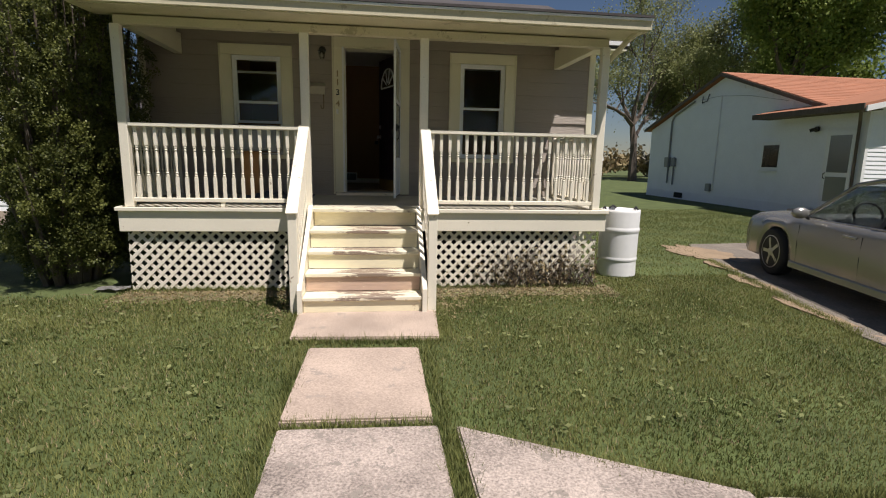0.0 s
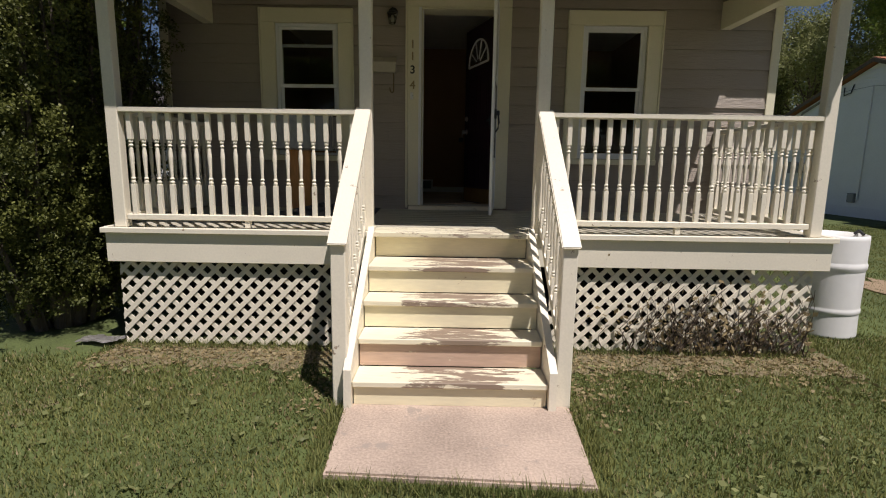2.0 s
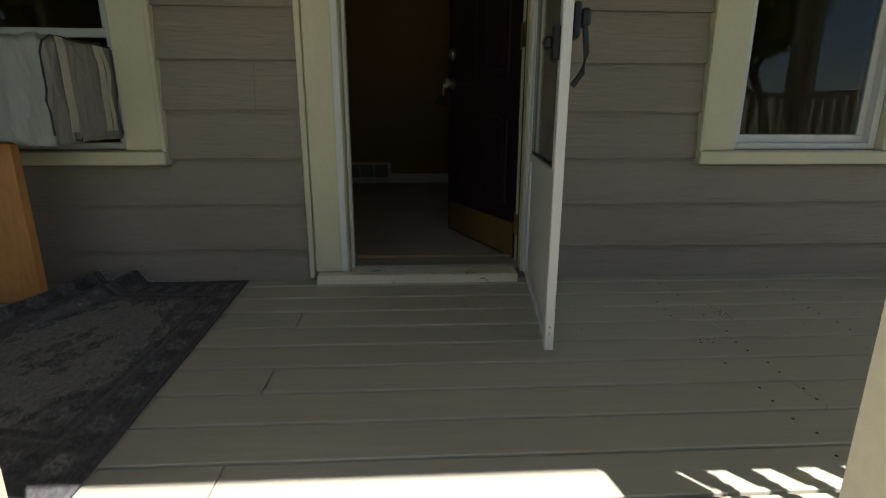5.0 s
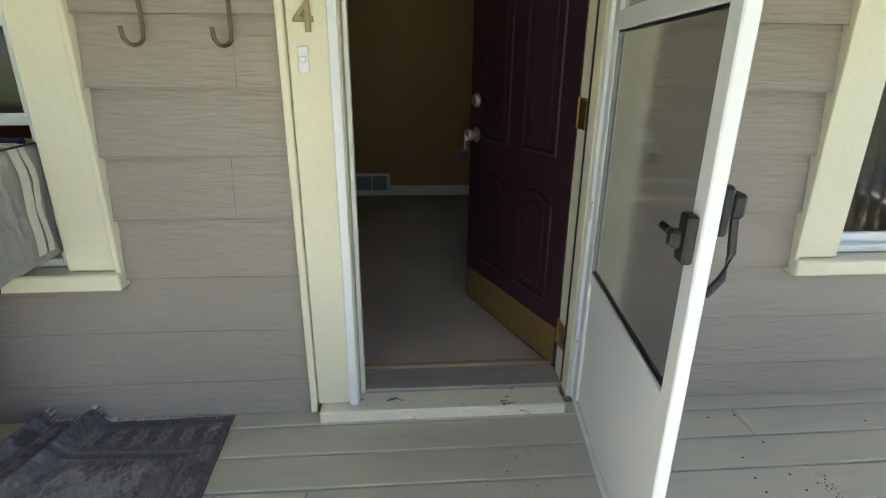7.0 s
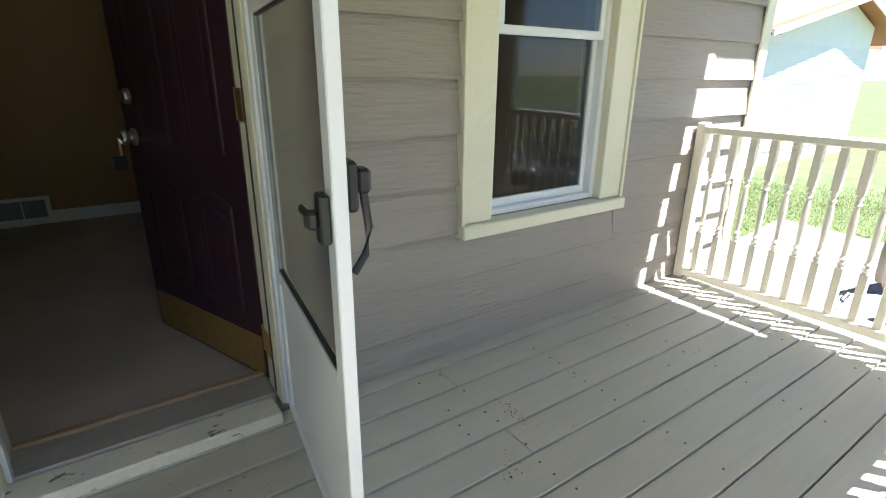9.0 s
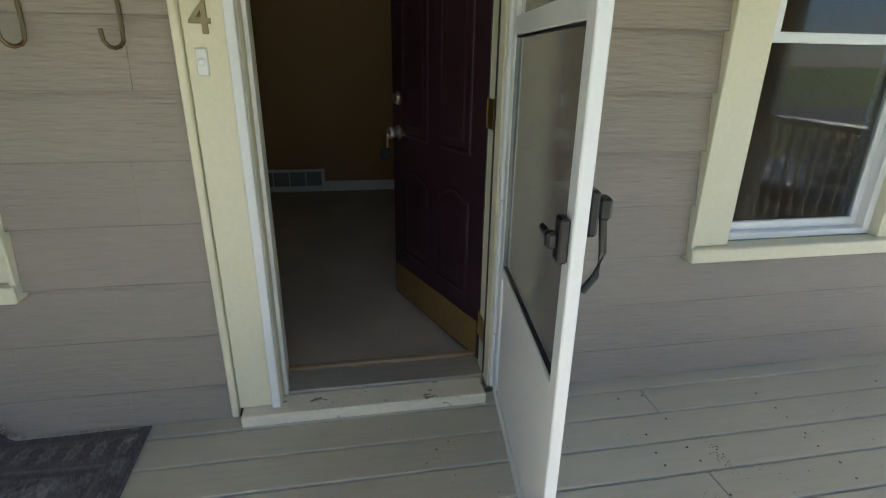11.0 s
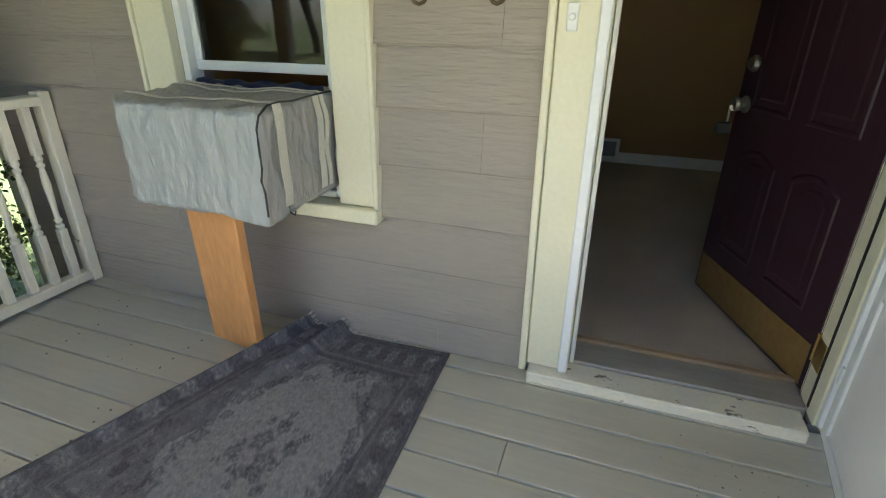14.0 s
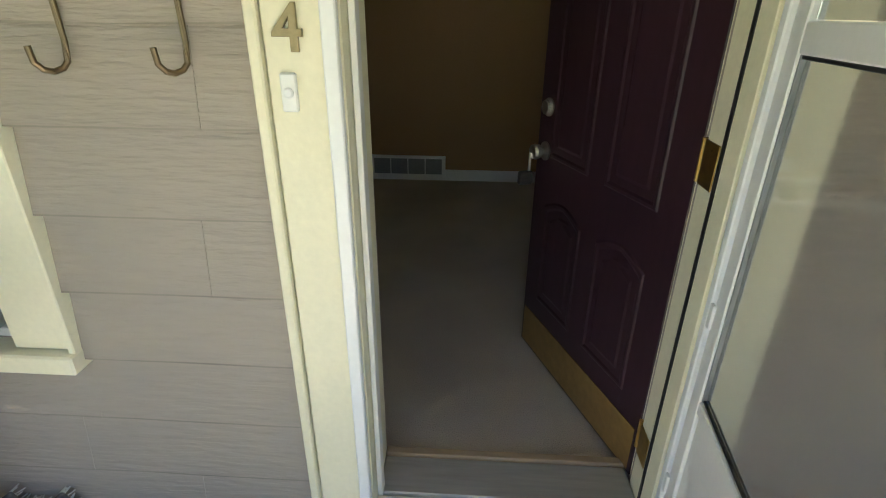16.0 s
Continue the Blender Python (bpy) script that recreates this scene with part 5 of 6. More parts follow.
part("window_sill", box(NX - 0.13, NX - 0.024, 15.58, 16.52, 1.37, 1.418, 0.005), WHITE, w)
part("door_frame", box(WX - 0.045, WX - 0.024, 12.72, 13.74, 0.38, 2.62, 0.004), WHITE, nb)
d = part("door", box(WX - 0.075, WX - 0.046, 12.80, 13.66, 0.42, 2.54, 0.005), WHITE, nb, "white storm door at the side")
part("door_pane", box(WX - 0.085, WX - 0.076, 12.90, 13.56, 1.42, 2.44), SCREEN_PANE, d).visible_shadow = False
part("door_pane", box(WX - 0.085, WX - 0.076, 12.90, 13.56, 0.60, 1.30), SCREEN_PANE, d).visible_shadow = False
part("door_handle", tube([(WX - 0.08, 13.60, 1.40), (WX - 0.13, 13.60, 1.38), (WX - 0.13, 13.60, 1.26), (WX - 0.08, 13.60, 1.24)], 0.015, 6), BLACK, d)
part("door_step", box(WX - 1.0, WX - 0.03, 12.75, 13.75, -0.05, 0.36, 0.02), CONCRETE, nb, "concrete door step")
lampb = box(WX - 0.10, WX - 0.024, 14.02, 14.16, 2.58, 2.72, 0.02)
for yy in (13.98, 14.20):
    tube([(WX - 0.08, 14.09, 2.66), (WX - 0.20, yy, 2.60)], 0.05, 8, lampb)
part("wall_light", lampb, BLACK, nb, "dark twin floodlight")
part("downspout", tube([(NX - 0.80, 12.3, 3.05), (WX - 0.14, 12.68, 2.78), (WX - 0.10, 12.68, 0.2)], 0.04, 8), BARK, nb, "dark downspout")
part("conduit", tube([(NX - 0.06, 20.6, 4.10), (NX - 0.06, 22.0, 3.62), (NX - 0.06, 22.15, 3.40), (NX - 0.06, 22.15, 0.7)], 0.04, 6), GREYMETAL, nb)
part("meter", box(NX - 0.18, NX - 0.03, 22.0, 22.32, 1.42, 1.85, 0.02), GREYMETAL, nb)
part("conduit", tube([(NX - 0.06, 21.72, 1.85), (NX - 0.06, 21.72, 0.65)], 0.035, 6), GREYMETAL, nb)
part("breaker_box", box(NX - 0.12, NX - 0.03, 21.60, 21.84, 1.45, 1.82, 0.01), GREYMETAL, nb)
part("pipe_cap", box(NX - 0.12, NX - 0.02, 19.02, 19.30, 0.52, 0.82, 0.02), GREYMETAL, nb)
part("vent_block", box(NX - 0.06, NX - 0.031, 20.9, 21.5, 0.12, 0.34), DARK, nb)
part("trim_strip", box(NX - 0.06, NX - 0.024, 18.93, 18.98, 0.6, 4.15), NB_WHITE, nb)
part("loop_wire", tube([(NX - 0.05, 20.1, 4.25), (NX - 0.12, 20.0, 3.98), (NX - 0.05, 19.8, 4.05), (NX - 0.05, 19.7, 4.3)], 0.02, 5), BLACK, nb)
part("service_wire", tube([(NX - 0.07, 20.2, 4.12), (NX - 0.07, 18.95, 4.14), (NX - 0.07, 17.4, 3.98), (NX - 0.07, 15.6, 3.62)], 0.007, 5), GREYMETAL, nb)

# ---- white garage behind the juniper ----
gar = thing("garage", -9.5, 14, 0, "white sided garage behind the juniper bush", "garage")
part("wall", box(-13.0, -6.6, 12.3, 18.0, 0.3, 2.7), NB_WHITE, gar)
lap_wall("y", 12.298, -13.0, -6.6, 0.3, lambda x: 2.7, 0.12, gar, -1)
lap_wall("x", -6.598, 12.3, 18.0, 0.3, lambda x: 2.7, 0.12, gar, 1)
part("foundation", box(-13.0, -6.62, 12.26, 18.0, 0, 0.3), CONCRETE, gar)
part("roof", prism([(-13.4, 2.62), (-9.8, 4.0), (-6.2, 2.62), (-6.2, 2.74), (-9.8, 4.12), (-13.4, 2.74)], "y", 12.0, 18.3), SHINGLE, gar)
part("gable", prism([(-13.0, 2.7), (-6.6, 2.7), (-9.8, 3.95)], "y", 12.3, 12.4), NB_WHITE, gar)

# ---- car on the drive ----
car = thing("car", 6.25, 5.1, 0.012, "silver sedan parked on the gravel drive", "car")
CM = pose(6.28, 5.40, 0.012, 0, 0, -12.0)


def car_part(name, bm, mat, label="", parent=None, smooth=False):
    return place(name, mesh_of(bm, mat, smooth), parent or car, CM, label)


# body: rings along the length (y forwards), each from sill to sill over the top
def belt(y):
    return 0.90 - 0.035 * max(0, y - 0.9) ** 1.3 * 2.0 - 0.02 * max(0, -y - 1.4)


def half_width(y):
    return 0.90 - 0.10 * max(0, abs(y) - 1.5) ** 2 * 0.75 - (0.16 if abs(y) > 2.35 else 0)


def arch_cut(y):
    low = 0.22
    for c in (1.42, -1.38):
        d = abs(y - c)
        if d < 0.40:
            low = max(low, 0.30 + math.sqrt(max(0, 0.40 ** 2 - d * d)))
    return low


b = bmesh.new()
rings = []
stations = [-2.42, -2.36, -2.2] + [-2.0 + 0.06 * k for k in range(68)] + [2.1, 2.25, 2.36, 2.42]
for y in stations:
    w, top, low = half_width(y), belt(y), arch_cut(y)
    hood = top + (0.05 if y > 1.0 or y < -1.6 else 0.03)
    side = [(w - 0.03, low), (w, min(low + 0.08, top - 0.16)), (w + 0.015, (low + top) / 2 + 0.05), (w - 0.01, top - 0.10), (w - 0.05, top - 0.02), (w - 0.16, hood - 0.01), (w * 0.5, hood + 0.02), (0.0, hood + 0.03)]
    full = side + [(-x, z) for x, z in reversed(side[:-1])]
    rings.append([b.verts.new((x, y, z)) for x, z in full])
for a, c in zip(rings, rings[1:]):
    for k in range(len(a) - 1):
        b.faces.new((a[k], a[k + 1], c[k + 1], c[k]))
b.faces.new(rings[0]), b.faces.new(rings[-1][::-1])
car_part("body", b, CARPAINT, "", None, True)
# cabin: glass band with a painted roof
b = bmesh.new()
cab = [(1.02, 0.92), (0.30, 1.36), (-0.10, 1.435), (-0.75, 1.43), (-1.25, 1.30), (-1.85, 0.98)]
rings = []
for y, z in cab:
    wt = 0.60 if z > 1.2 else 0.76
    rings.append([b.verts.new(p) for p in ((-wt, y, z - 0.02), (-wt * 0.6, y, z + 0.01), (0, y, z + 0.025), (wt * 0.6, y, z + 0.01), (wt, y, z - 0.02))])
for a, c in zip(rings[1:4], rings[2:5]):
    for k in range(4):
        b.faces.new((a[k], a[k + 1], c[k + 1], c[k]))
bmesh.ops.delete(b, geom=[v for v in b.verts if not v.link_faces], context="VERTS")
bmesh.ops.solidify(b, geom=list(b.faces), thickness=0.03)
car_part("roof", b, CARPAINT, "", None, True)
for s in (1, -1):
    outline = [(0.88, 0.90), (0.28, 1.33), (-0.10, 1.40), (-0.75, 1.395), (-1.22, 1.27), (-1.62, 0.95), (-0.4, 0.92)]
    b = bmesh.new()
    ring0 = [b.verts.new((s * (0.80 - 0.40 * (z - 0.90)), y, z)) for y, z in outline]
    ring1 = [b.verts.new((s * (0.785 - 0.40 * (z - 0.90)), y, z)) for y, z in outline]
    b.faces.new(ring0), b.faces.new(ring1[::-1])
    for k in range(len(outline)):
        j = (k + 1) % len(outline)
        b.faces.new((ring0[k], ring1[k], ring1[j], ring0[j]))
    car_part("side_window", b, CAR_GLASS, "tinted side window").visible_shadow = False
    top = [(0.95, 0.90), (0.30, 1.365), (-0.10, 1.435), (-0.75, 1.43), (-1.25, 1.30), (-1.85, 0.98)]
    car_part("window_frame", tube([(s * (0.79 - 0.38 * (z - 0.90)), y, z) for y, z in top], 0.026, 8), CARPAINT)
    car_part("pillar", tube([(s * 0.80, -0.42, 0.91), (s * 0.615, -0.50, 1.40)], 0.03, 8), BLACK)
    car_part("belt_strip", tube([(s * 0.86, 0.90, 0.90), (s * 0.875, 0.0, 0.912), (s * 0.86, -1.65, 0.93)], 0.010, 6), ALLOY, "bright belt moulding")
    b = bmesh.new()
    bmesh.ops.create_uvsphere(b, u_segments=14, v_segments=10, radius=1, matrix=Matrix.LocRotScale((s * 0.99, 0.72, 0.97), None, (0.11, 0.06, 0.075)))
    m_ = car_part("mirror", b, CARPAINT, "", None, True)
    car_part("mirror_arm", tube([(s * 0.86, 0.74, 0.90), (s * 0.94, 0.73, 0.95)], 0.025, 8), BLACK, "", m_)
    for y in (0.0, -0.98):
        car_part("door_handle", tube([(s * 0.905, y - 0.22, 0.78), (s * 0.935, y - 0.17, 0.785), (s * 0.935, y - 0.06, 0.785), (s * 0.905, y - 0.01, 0.78)], 0.014, 8), ALLOY, "bright door handle")
    for y in (0.86, -0.30, -1.25):
        car_part("door_gap", tube([(s * 0.893, y, 0.80), (s * 0.915, y - 0.02, 0.55), (s * 0.898, y - 0.01, 0.30)], 0.004, 5), BLACK)
    car_part("sill_moulding", box(min(s * 0.87, s * 0.92), max(s * 0.87, s * 0.92), -0.95, 0.98, 0.20, 0.30, 0.015), CARPAINT)
    b = bmesh.new()
    bmesh.ops.create_uvsphere(b, u_segments=14, v_segments=10, radius=1, matrix=Matrix.LocRotScale((s * 0.62, 2.16, 0.66), None, (0.17, 0.16, 0.075)))
    car_part("headlight", b, PANE, "clear headlight", None, True)
    for yw in (1.42, -1.38):
        b = lathe([(0.20, -0.10), (0.30, -0.105), (0.335, -0.085), (0.342, 0), (0.335, 0.085), (0.30, 0.105), (0.20, 0.10)], 32)
        b.transform(pose(s * 0.82, yw, 0.342, 0, 90, 0))
        tyre = car_part("wheel", b, RUBBER, "black tyre on a five spoke alloy wheel", None, True)
        b = bmesh.new()
        prof = [(0.235, 0.06), (0.245, 0.10), (0.225, 0.105), (0.215, 0.075)]
        ringset = [[b.verts.new((r * math.cos(6.28318 * k / 30), r * math.sin(6.28318 * k / 30), z)) for k in range(30)] for r, z in prof]
        for a_, c_ in zip(ringset, ringset[1:]):
            for k in range(30):
                b.faces.new((a_[k], a_[(k + 1) % 30], c_[(k + 1) % 30], c_[k]))
        for k in range(5):
            sp = box(0.03, 0.235, -0.032, 0.032, 0.075, 0.10, 0.008)
            join(b, sp, pose(0, 0, 0, 0, 0, 72 * k + 18))
        join(b, lathe([(0.055, 0.06), (0.055, 0.108), (0.03, 0.115)], 16))
        b.transform(pose(s * 0.82, yw, 0.342, 0, 90 * s, 0))
        car_part("rim", b, ALLOY, "five spoke alloy rim", tyre)
        b = lathe([(0.23, 0.0), (0.23, 0.02)], 24)
        b.transform(pose(s * 0.84, yw, 0.342, 0, 90 * s, 0))
        car_part("brake_disc", b, DARK, "", tyre)
b = bmesh.new()
q = [b.verts.new(p) for p in ((-0.74, 0.98, 0.93), (0.74, 0.98, 0.93), (0.58, 0.31, 1.35), (-0.58, 0.31, 1.35))]
b.faces.new(q)
bmesh.ops.solidify(b, geom=list(b.faces), thickness=0.01)
car_part("windscreen", b, CAR_GLASS, "tinted windscreen").visible_shadow = False
b = bmesh.new()
q = [b.verts.new(p) for p in ((-0.70, -1.83, 0.97), (0.70, -1.83, 0.97), (0.57, -1.22, 1.30), (-0.57, -1.22, 1.30))]
b.faces.new(q)
bmesh.ops.solidify(b, geom=list(b.faces), thickness=0.01)
car_part("rear_window", b, CAR_GLASS, "tinted rear window").visible_shadow = False
car_part("cabin_floor", box(-0.70, 0.70, -1.7, 1.3, 0.45, 0.80), BLACK)
for x in (-0.36, 0.36):
    car_part("seat", box(x - 0.24, x + 0.24, -0.55, -0.38, 0.80, 1.30, 0.06), BLACK)
car_part("dashboard", box(-0.68, 0.68, 0.55, 0.95, 0.80, 0.93, 0.04), BLACK)
car_part("steering_wheel", tube([(-0.36 + 0.17 * math.cos(k * 0.524), 0.42 + 0.05 * math.sin(k * 0.524), 0.98 + 0.16 * math.sin(k * 0.524)) for k in range(13)], 0.016, 6), BLACK)

# ---- scraps and litter by the porch ----
sheet = thing("plastic_scrap", -3.1, 6.45, 0, "crumpled grey-brown scrap on the soil", "litter")
b = bmesh.new()
rows = []
for j in range(7):
    rows.append([b.verts.new((-3.22 + 0.05 * i, 6.40 + 0.025 * j + 0.02 * math.sin(i), 0.03 + 0.04 * abs(noise.noise(Vector((i * 0.9, j * 0.9, 2)))))) for i in range(8)])
for a, c in zip(rows, rows[1:]):
    for k in range(7):
        b.faces.new((a[k], a[k + 1], c[k + 1], c[k]))
bmesh.ops.solidify(b, geom=list(b.faces), thickness=0.004)
part("sheet", b, CLOTH_DARK, sheet)

# ---- leaf litter, grass ----
g = np.random.default_rng(21)
n = 3600
lx = g.uniform(-2.9, 2.9, n)
ly = 6.40 - np.abs(g.normal(0.0, 0.30, n))
keep = (np.abs(lx + 0.14) > 0.75)
near = np.stack([np.where(lx < -0.14, -0.95, 0.75) + g.normal(0, 0.12, n), 5.5 + g.normal(0.1, 0.22, n)], 1)
pts = np.stack([lx, ly, np.full(n, 0.012)], 1)[keep]
pts = np.concatenate([pts, np.stack([near[:400, 0], near[:400, 1], np.full(400, 0.012)], 1)])
litter = place("leaf_litter", soup("leaf_litter", *leaves(pts, 0.034, g, 0.75), STRAW))
tagged(litter, "dry straw and leaves along the porch foot", "litter", kind="stuff")


def blades(count, x0, x1, y0, y1, seed, tall):
    """Grass: single bent blades, thinner in worn spots and off the paving."""
    g = np.random.default_rng(seed)
    x, y = g.uniform(x0, x1, count), g.uniform(y0, y1, count)
    ok = ~((x > -0.60) & (x < 0.40) & (y > -1.5) & (y < 4.44) & ~((y > 3.10) & (y < 3.17)) & ~((x > 0.385)))
    ok &= ~((x > 0.49) & (x < 3.2) & (y < 2.98 - 0.55 * np.clip(x - 0.47, 0, 1.3)) & (y > 1.0))
    ok &= ~((x > -0.76) & (x < 0.56) & (y > 4.72) & (y < 6.6))
    ok &= ~((x > -2.8) & (x < 2.8) & (y > 6.42))
    ok &= ~((x > -3.2) & (x < 3.25) & (y > 7.9))
    ok &= ~((x > -2.85) & (x < 2.95) & (y > 5.95) & (g.uniform(0, 1, count) < np.clip((y - 5.95) * 2.2, 0, 0.8)))
    edge = np.interp(y, [-9, 4.4, 6.8, 8.0, 9.6], [4.05, 4.55, 5.15, 5.45, 6.1])
    ok &= ~((x > edge + g.normal(0, 0.05, count)) & (y < 9.7 + g.normal(0, 0.1, count)) & (x < 8.6))
    ok &= ~((x < -2.95) & (x > -5.3) & (y > 6.15 + g.normal(0, 0.1, count)) & (y < 8.2))
    rim = np.minimum(x - x0, x1 - x) / (1.2 + 0.1 * np.abs(y))
    ok &= (rim > g.uniform(0, 1, count)) & ((y < 16) | (17 - y > g.uniform(0, 1, count)))
    x, y = x[ok], y[ok]
    n = len(x)
    z = 0.06 * np.clip((x - 7) / 6, 0, 1) * np.clip((y - 8) / 10, 0, 1)
    patch = 0.6 + 0.4 * np.sin(x * 2.1 + 1.3 * np.sin(y * 1.7)) * np.sin(y * 2.6 + np.sin(x * 3.1))
    h = tall * g.uniform(0.45, 1.15, n) * (0.7 + 0.5 * patch)
    a = g.uniform(0, 2 * np.pi, n)
    lean = g.uniform(0.1, 0.9, n) * h
    w = g.uniform(0.0022, 0.0042, n) * (1 + 0.10 * np.abs(y - 2))
    base = np.stack([x, y, z - 0.005], 1)
    sx, sy = -np.sin(a) * w, np.cos(a) * w
    zero = np.zeros(n)
    p0 = base + np.stack([sx, sy, zero], 1)
    p1 = base - np.stack([sx, sy, zero], 1)
    p2 = base + np.stack([np.cos(a) * lean, np.sin(a) * lean, h], 1)
    return np.stack([p0, p1, p2], 1).reshape(-1, 3), np.arange(3 * n).reshape(-1, 3)


# ground worn bare along the porch foot, with straw on it
WORN_GROUND = material("worn_brown_ground", (0.19, 0.155, 0.09), 0.95, grain=50, vary=0.5, bump=1.0, stain=(0.10, 0.115, 0.04), stain_at=0.55, stain_size=9)
for xa, xb in ((-2.85, -0.80), (0.52, 2.95)):
    line = [(xa + (xb - xa) * k / 60, 6.02 + 0.22 * noise.noise(Vector((xa + k * 0.17, 0, 3))) + 0.10 * noise.noise(Vector((xa + k * 0.6, 0, 5)))) for k in range(61)]
    tagged(part("worn_ground", prism(line + [(xb, 6.50), (xa, 6.50)], "z", -0.02, 0.007), WORN_GROUND), "bare brown soil with straw before the porch lattice", "soil", kind="structure")

for k, (cnt, *area) in enumerate(((250000, -6.5, 6.0, 0.5, 4.2), (250000, -8.0, 8.0, 4.2, 7.0), (240000, -8.5, 13.0, 7.0, 17.0))):
    v, f = blades(cnt, *area, 30 + k, 0.036)
    lawn = place("grass", soup("grass", v, f, GRASS))
    tagged(lawn, "mown spring lawn grass with clover", "grass", kind="stuff")


v, f = blades(60000, -6.5, 6.0, 0.5, 7.0, 38, 0.026)
tagged(place("dry_grass", soup("dry_grass", v, f, STRAW)), "dry straw coloured blades in the lawn", "grass", kind="stuff")

# taller tufts along the slab edges and in the joints
g = np.random.default_rng(77)
lines = [(-0.62, 4.45, -0.62, 0.3), (0.40, 4.43, 0.40, 0.3), (0.44, 3.0, 0.44, 1.3), (-0.6, 3.165, 0.36, 3.135), (-0.8, 4.60, 0.6, 4.55), (-0.82, 4.7, -0.84, 5.45), (0.62, 4.66, 0.66, 5.45),
         (0.50, 3.03, 1.0, 2.73), (1.0, 2.73, 1.85, 2.36), (1.85, 2.34, 3.2, 2.14), (-2.8, 6.41, -0.95, 6.41), (0.65, 6.41, 2.8, 6.41), (4.56, 4.4, 5.15, 6.8), (5.15, 6.8, 5.45, 8.0), (3.1, 7.1, 3.7, 7.05)]
vs, base_count = [], 0
for x0, y0, x1, y1 in lines:
    n = int(680 * math.hypot(x1 - x0, y1 - y0))
    f = g.uniform(0, 1, n)
    x, y = x0 + (x1 - x0) * f + g.normal(0, 0.032, n), y0 + (y1 - y0) * f + g.normal(0, 0.032, n)
    h, a = g.uniform(0.03, 0.085, n), g.uniform(0, 6.283, n)
    lean = g.uniform(0.2, 1.0, n) * h
    p = np.stack([x, y, np.zeros(n)], 1)
    w = np.stack([-np.sin(a), np.cos(a), np.zeros(n)], 1) * 0.0032
    tip = p + np.stack([np.cos(a) * lean, np.sin(a) * lean, h], 1)
    vs.append(np.stack([p + w, p - w, tip], 1).reshape(-1, 3))
vs = np.concatenate(vs)
tufts = place("edge_grass", soup("edge_grass", vs, np.arange(len(vs)).reshape(-1, 3), GRASS))
tagged(tufts, "longer grass tufts along the paving edges", "grass", kind="stuff")
# pale clover and dandelion leaves in the lawn
n = 700
pts = np.stack([g.uniform(-5, 6, n), g.uniform(1.2, 6.3, n), np.full(n, 0.03)], 1)
pts = pts[(np.abs(pts[:, 0] + 0.1) > 0.75) & (pts[:, 0] < 4.2) & ~((pts[:, 0] > 0.4) & (pts[:, 0] < 3.2) & (pts[:, 1] < 3.0))]
pts = np.repeat(pts, 4, 0) + g.normal(0, 0.02, (len(pts) * 4, 3)) * np.array([1, 1, 0.3])
weeds = place("clover", soup("clover", *leaves(pts, 0.038, g, 0.6), BUD))
tagged(weeds, "pale clover leaves scattered in the lawn", "clover", kind="stuff")

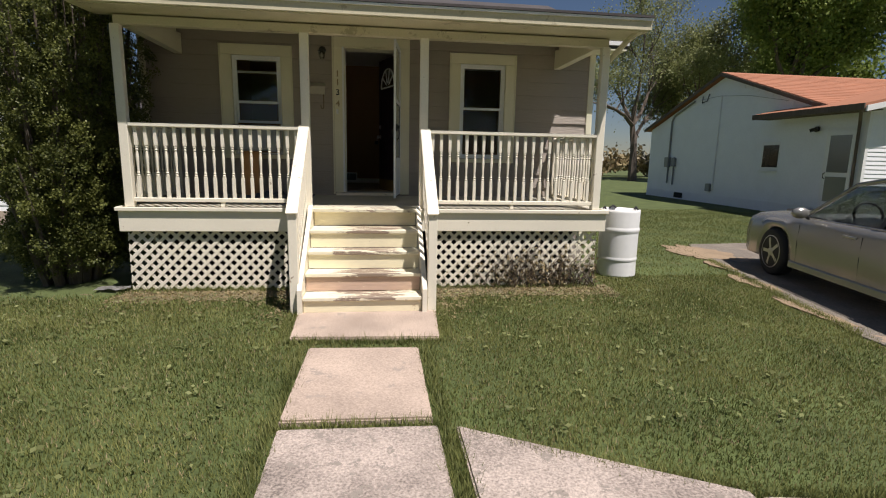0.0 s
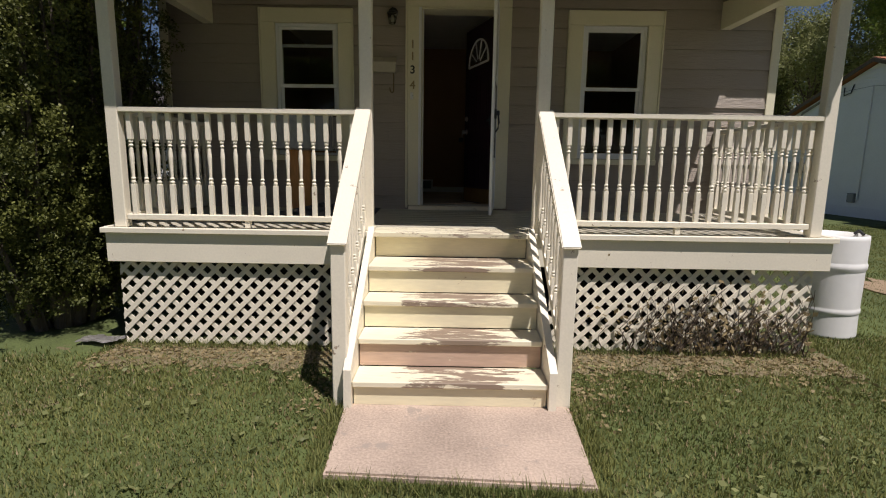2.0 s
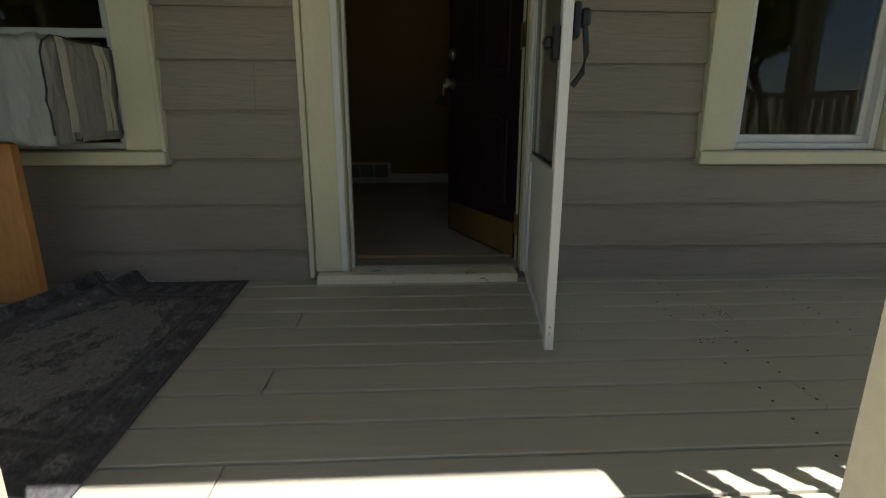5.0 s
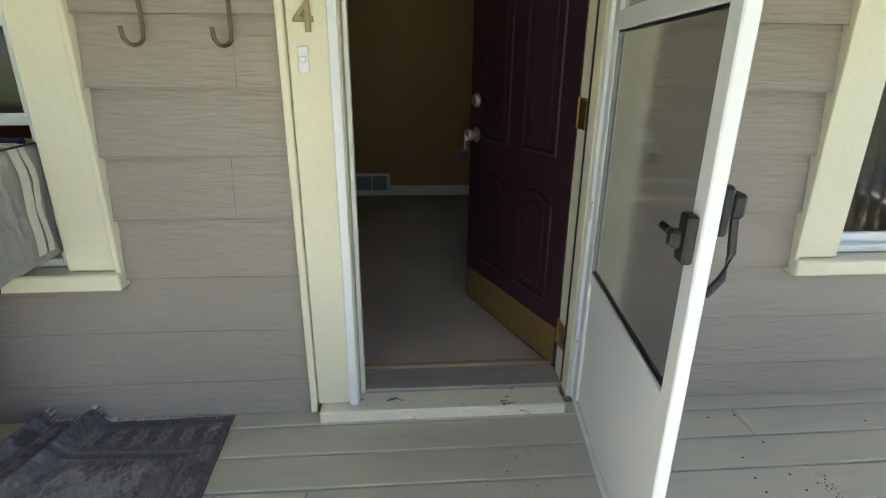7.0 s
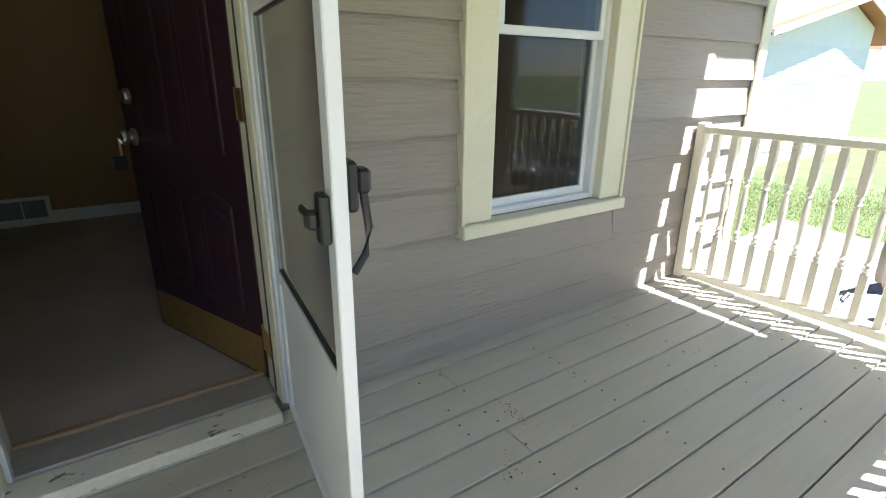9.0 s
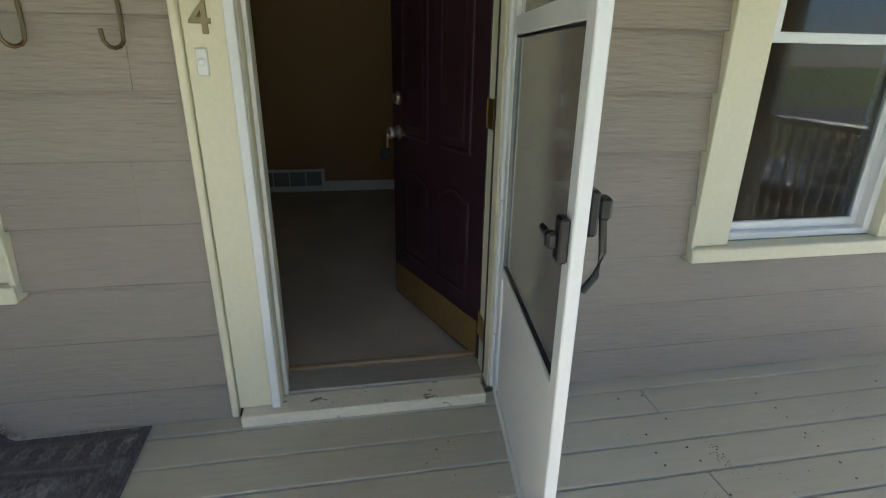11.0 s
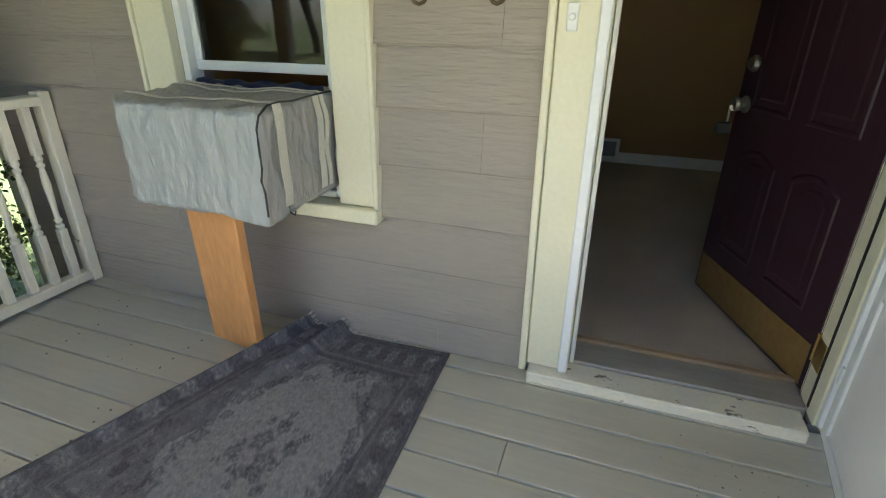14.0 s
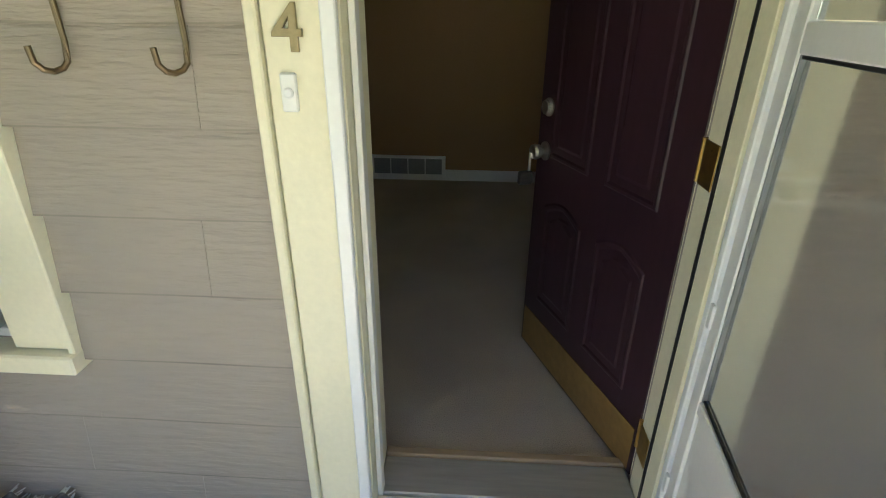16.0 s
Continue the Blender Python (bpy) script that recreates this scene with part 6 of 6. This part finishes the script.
# dirt swept into a smear on the boards, and dark nail heads
n = 900
f = g.uniform(0, 1, n)
dx, dy = -2.29 + 0.28 * f + g.normal(0, 0.04, n), 7.01 - 0.20 * f + g.normal(0, 0.03, n)
pts = np.stack([dx, dy, 0.982 + 0.048 * (dy - FRONT) / (WALL - FRONT) + 0.002], 1)
dirt = place("dried_dirt", soup("dried_dirt", *leaves(pts, 0.018, g, 0.97), DIRT))
tagged(dirt, "brown dried dirt smeared on the porch boards", "dirt", kind="stuff")
spots = []
for cx, cy, sx, sy, count in ((-0.02, 7.72, 0.16, 0.05, 40), (0.98, 7.58, 0.015, 0.045, 60), (0.80, 7.40, 0.03, 0.03, 30), (-1.95, 7.05, 0.08, 0.05, 40), (0.3, 7.5, 0.2, 0.1, 24), (-2.2, 7.6, 0.25, 0.15, 60), (1.6, 7.5, 0.4, 0.2, 50)):
    sxy = g.normal(0, 1, (count, 2)) * np.array([sx, sy]) + np.array([cx, cy])
    spots.append(np.stack([sxy[:, 0], sxy[:, 1], 0.982 + 0.048 * (sxy[:, 1] - FRONT) / (WALL - FRONT) + 0.0012], 1))
scuffs = place("scuff_marks", soup("scuff_marks", *leaves(np.concatenate(spots), 0.006, g, 0.985), SCUFF))
tagged(scuffs, "dark scuffs and grime specks on the porch boards", "grime", kind="stuff")
nail = mesh_of(lathe([(0.0042, 0.0), (0.0042, 0.0012), (0.002, 0.0016)], 8), SCUFF)
for k in range(14):
    y = FRONT + BOARD * (k + 0.5)
    if y > WALL - 0.05:
        break
    for x in (-2.4, -1.9, 0.78, 0.9, 1.35, 1.9, 2.4):
        for d in (-0.03, 0.03):
            if random.random() < 0.35:
                continue
            yy = y + d + random.uniform(-0.006, 0.006)
            place("nail_head", nail, deck, pose(x + random.uniform(-0.012, 0.012), yy, deck_z(y - BOARD / 2) + 0.0002))

# pale dusty soil where the grass is worn away along the drive
for k, (cx, cy, rx, ry) in enumerate(((5.75, 8.75, 0.5, 0.7), (5.06, 6.5, 0.14, 0.5), (4.75, 5.2, 0.10, 0.55), (5.36, 7.6, 0.14, 0.36))):
    ring = [(cx + rx * math.cos(a) * (1 + 0.4 * noise.noise(Vector((math.cos(a) * 3, math.sin(a) * 3, k)))), cy + ry * math.sin(a) * (1 + 0.4 * noise.noise(Vector((math.cos(a) * 3, math.sin(a) * 3, k + 9)))))
            for a in [6.28318 * j / 44 for j in range(44)]]
    tagged(part("soil_patch", prism(ring, "z", -0.02, 0.014 + 0.001 * k), DIRT), "bare pale soil beside the gravel drive", "soil", kind="structure")

# unseen street; unseen trees on its far side, added to darken the window reflections
tagged(part("street", prism([(-200, -15.0), (200, -15.0), (200, -8.5), (-200, -8.5)], "z", -0.05, 0.006), ASPHALT), "grey asphalt street before the lawn", "road", kind="structure")
for k, (x, y, h) in enumerate(((-22, -24, 15), (-12, -26, 17), (-3.5, -25, 14), (6, -27, 18), (15, -25, 15), (25, -26, 17))):
    tree(x, y, h, 1.1, TREELEAF, 12000, 0.5, "unseen leafy green tree added across the street to darken window reflections", 40 + k, 0.0)
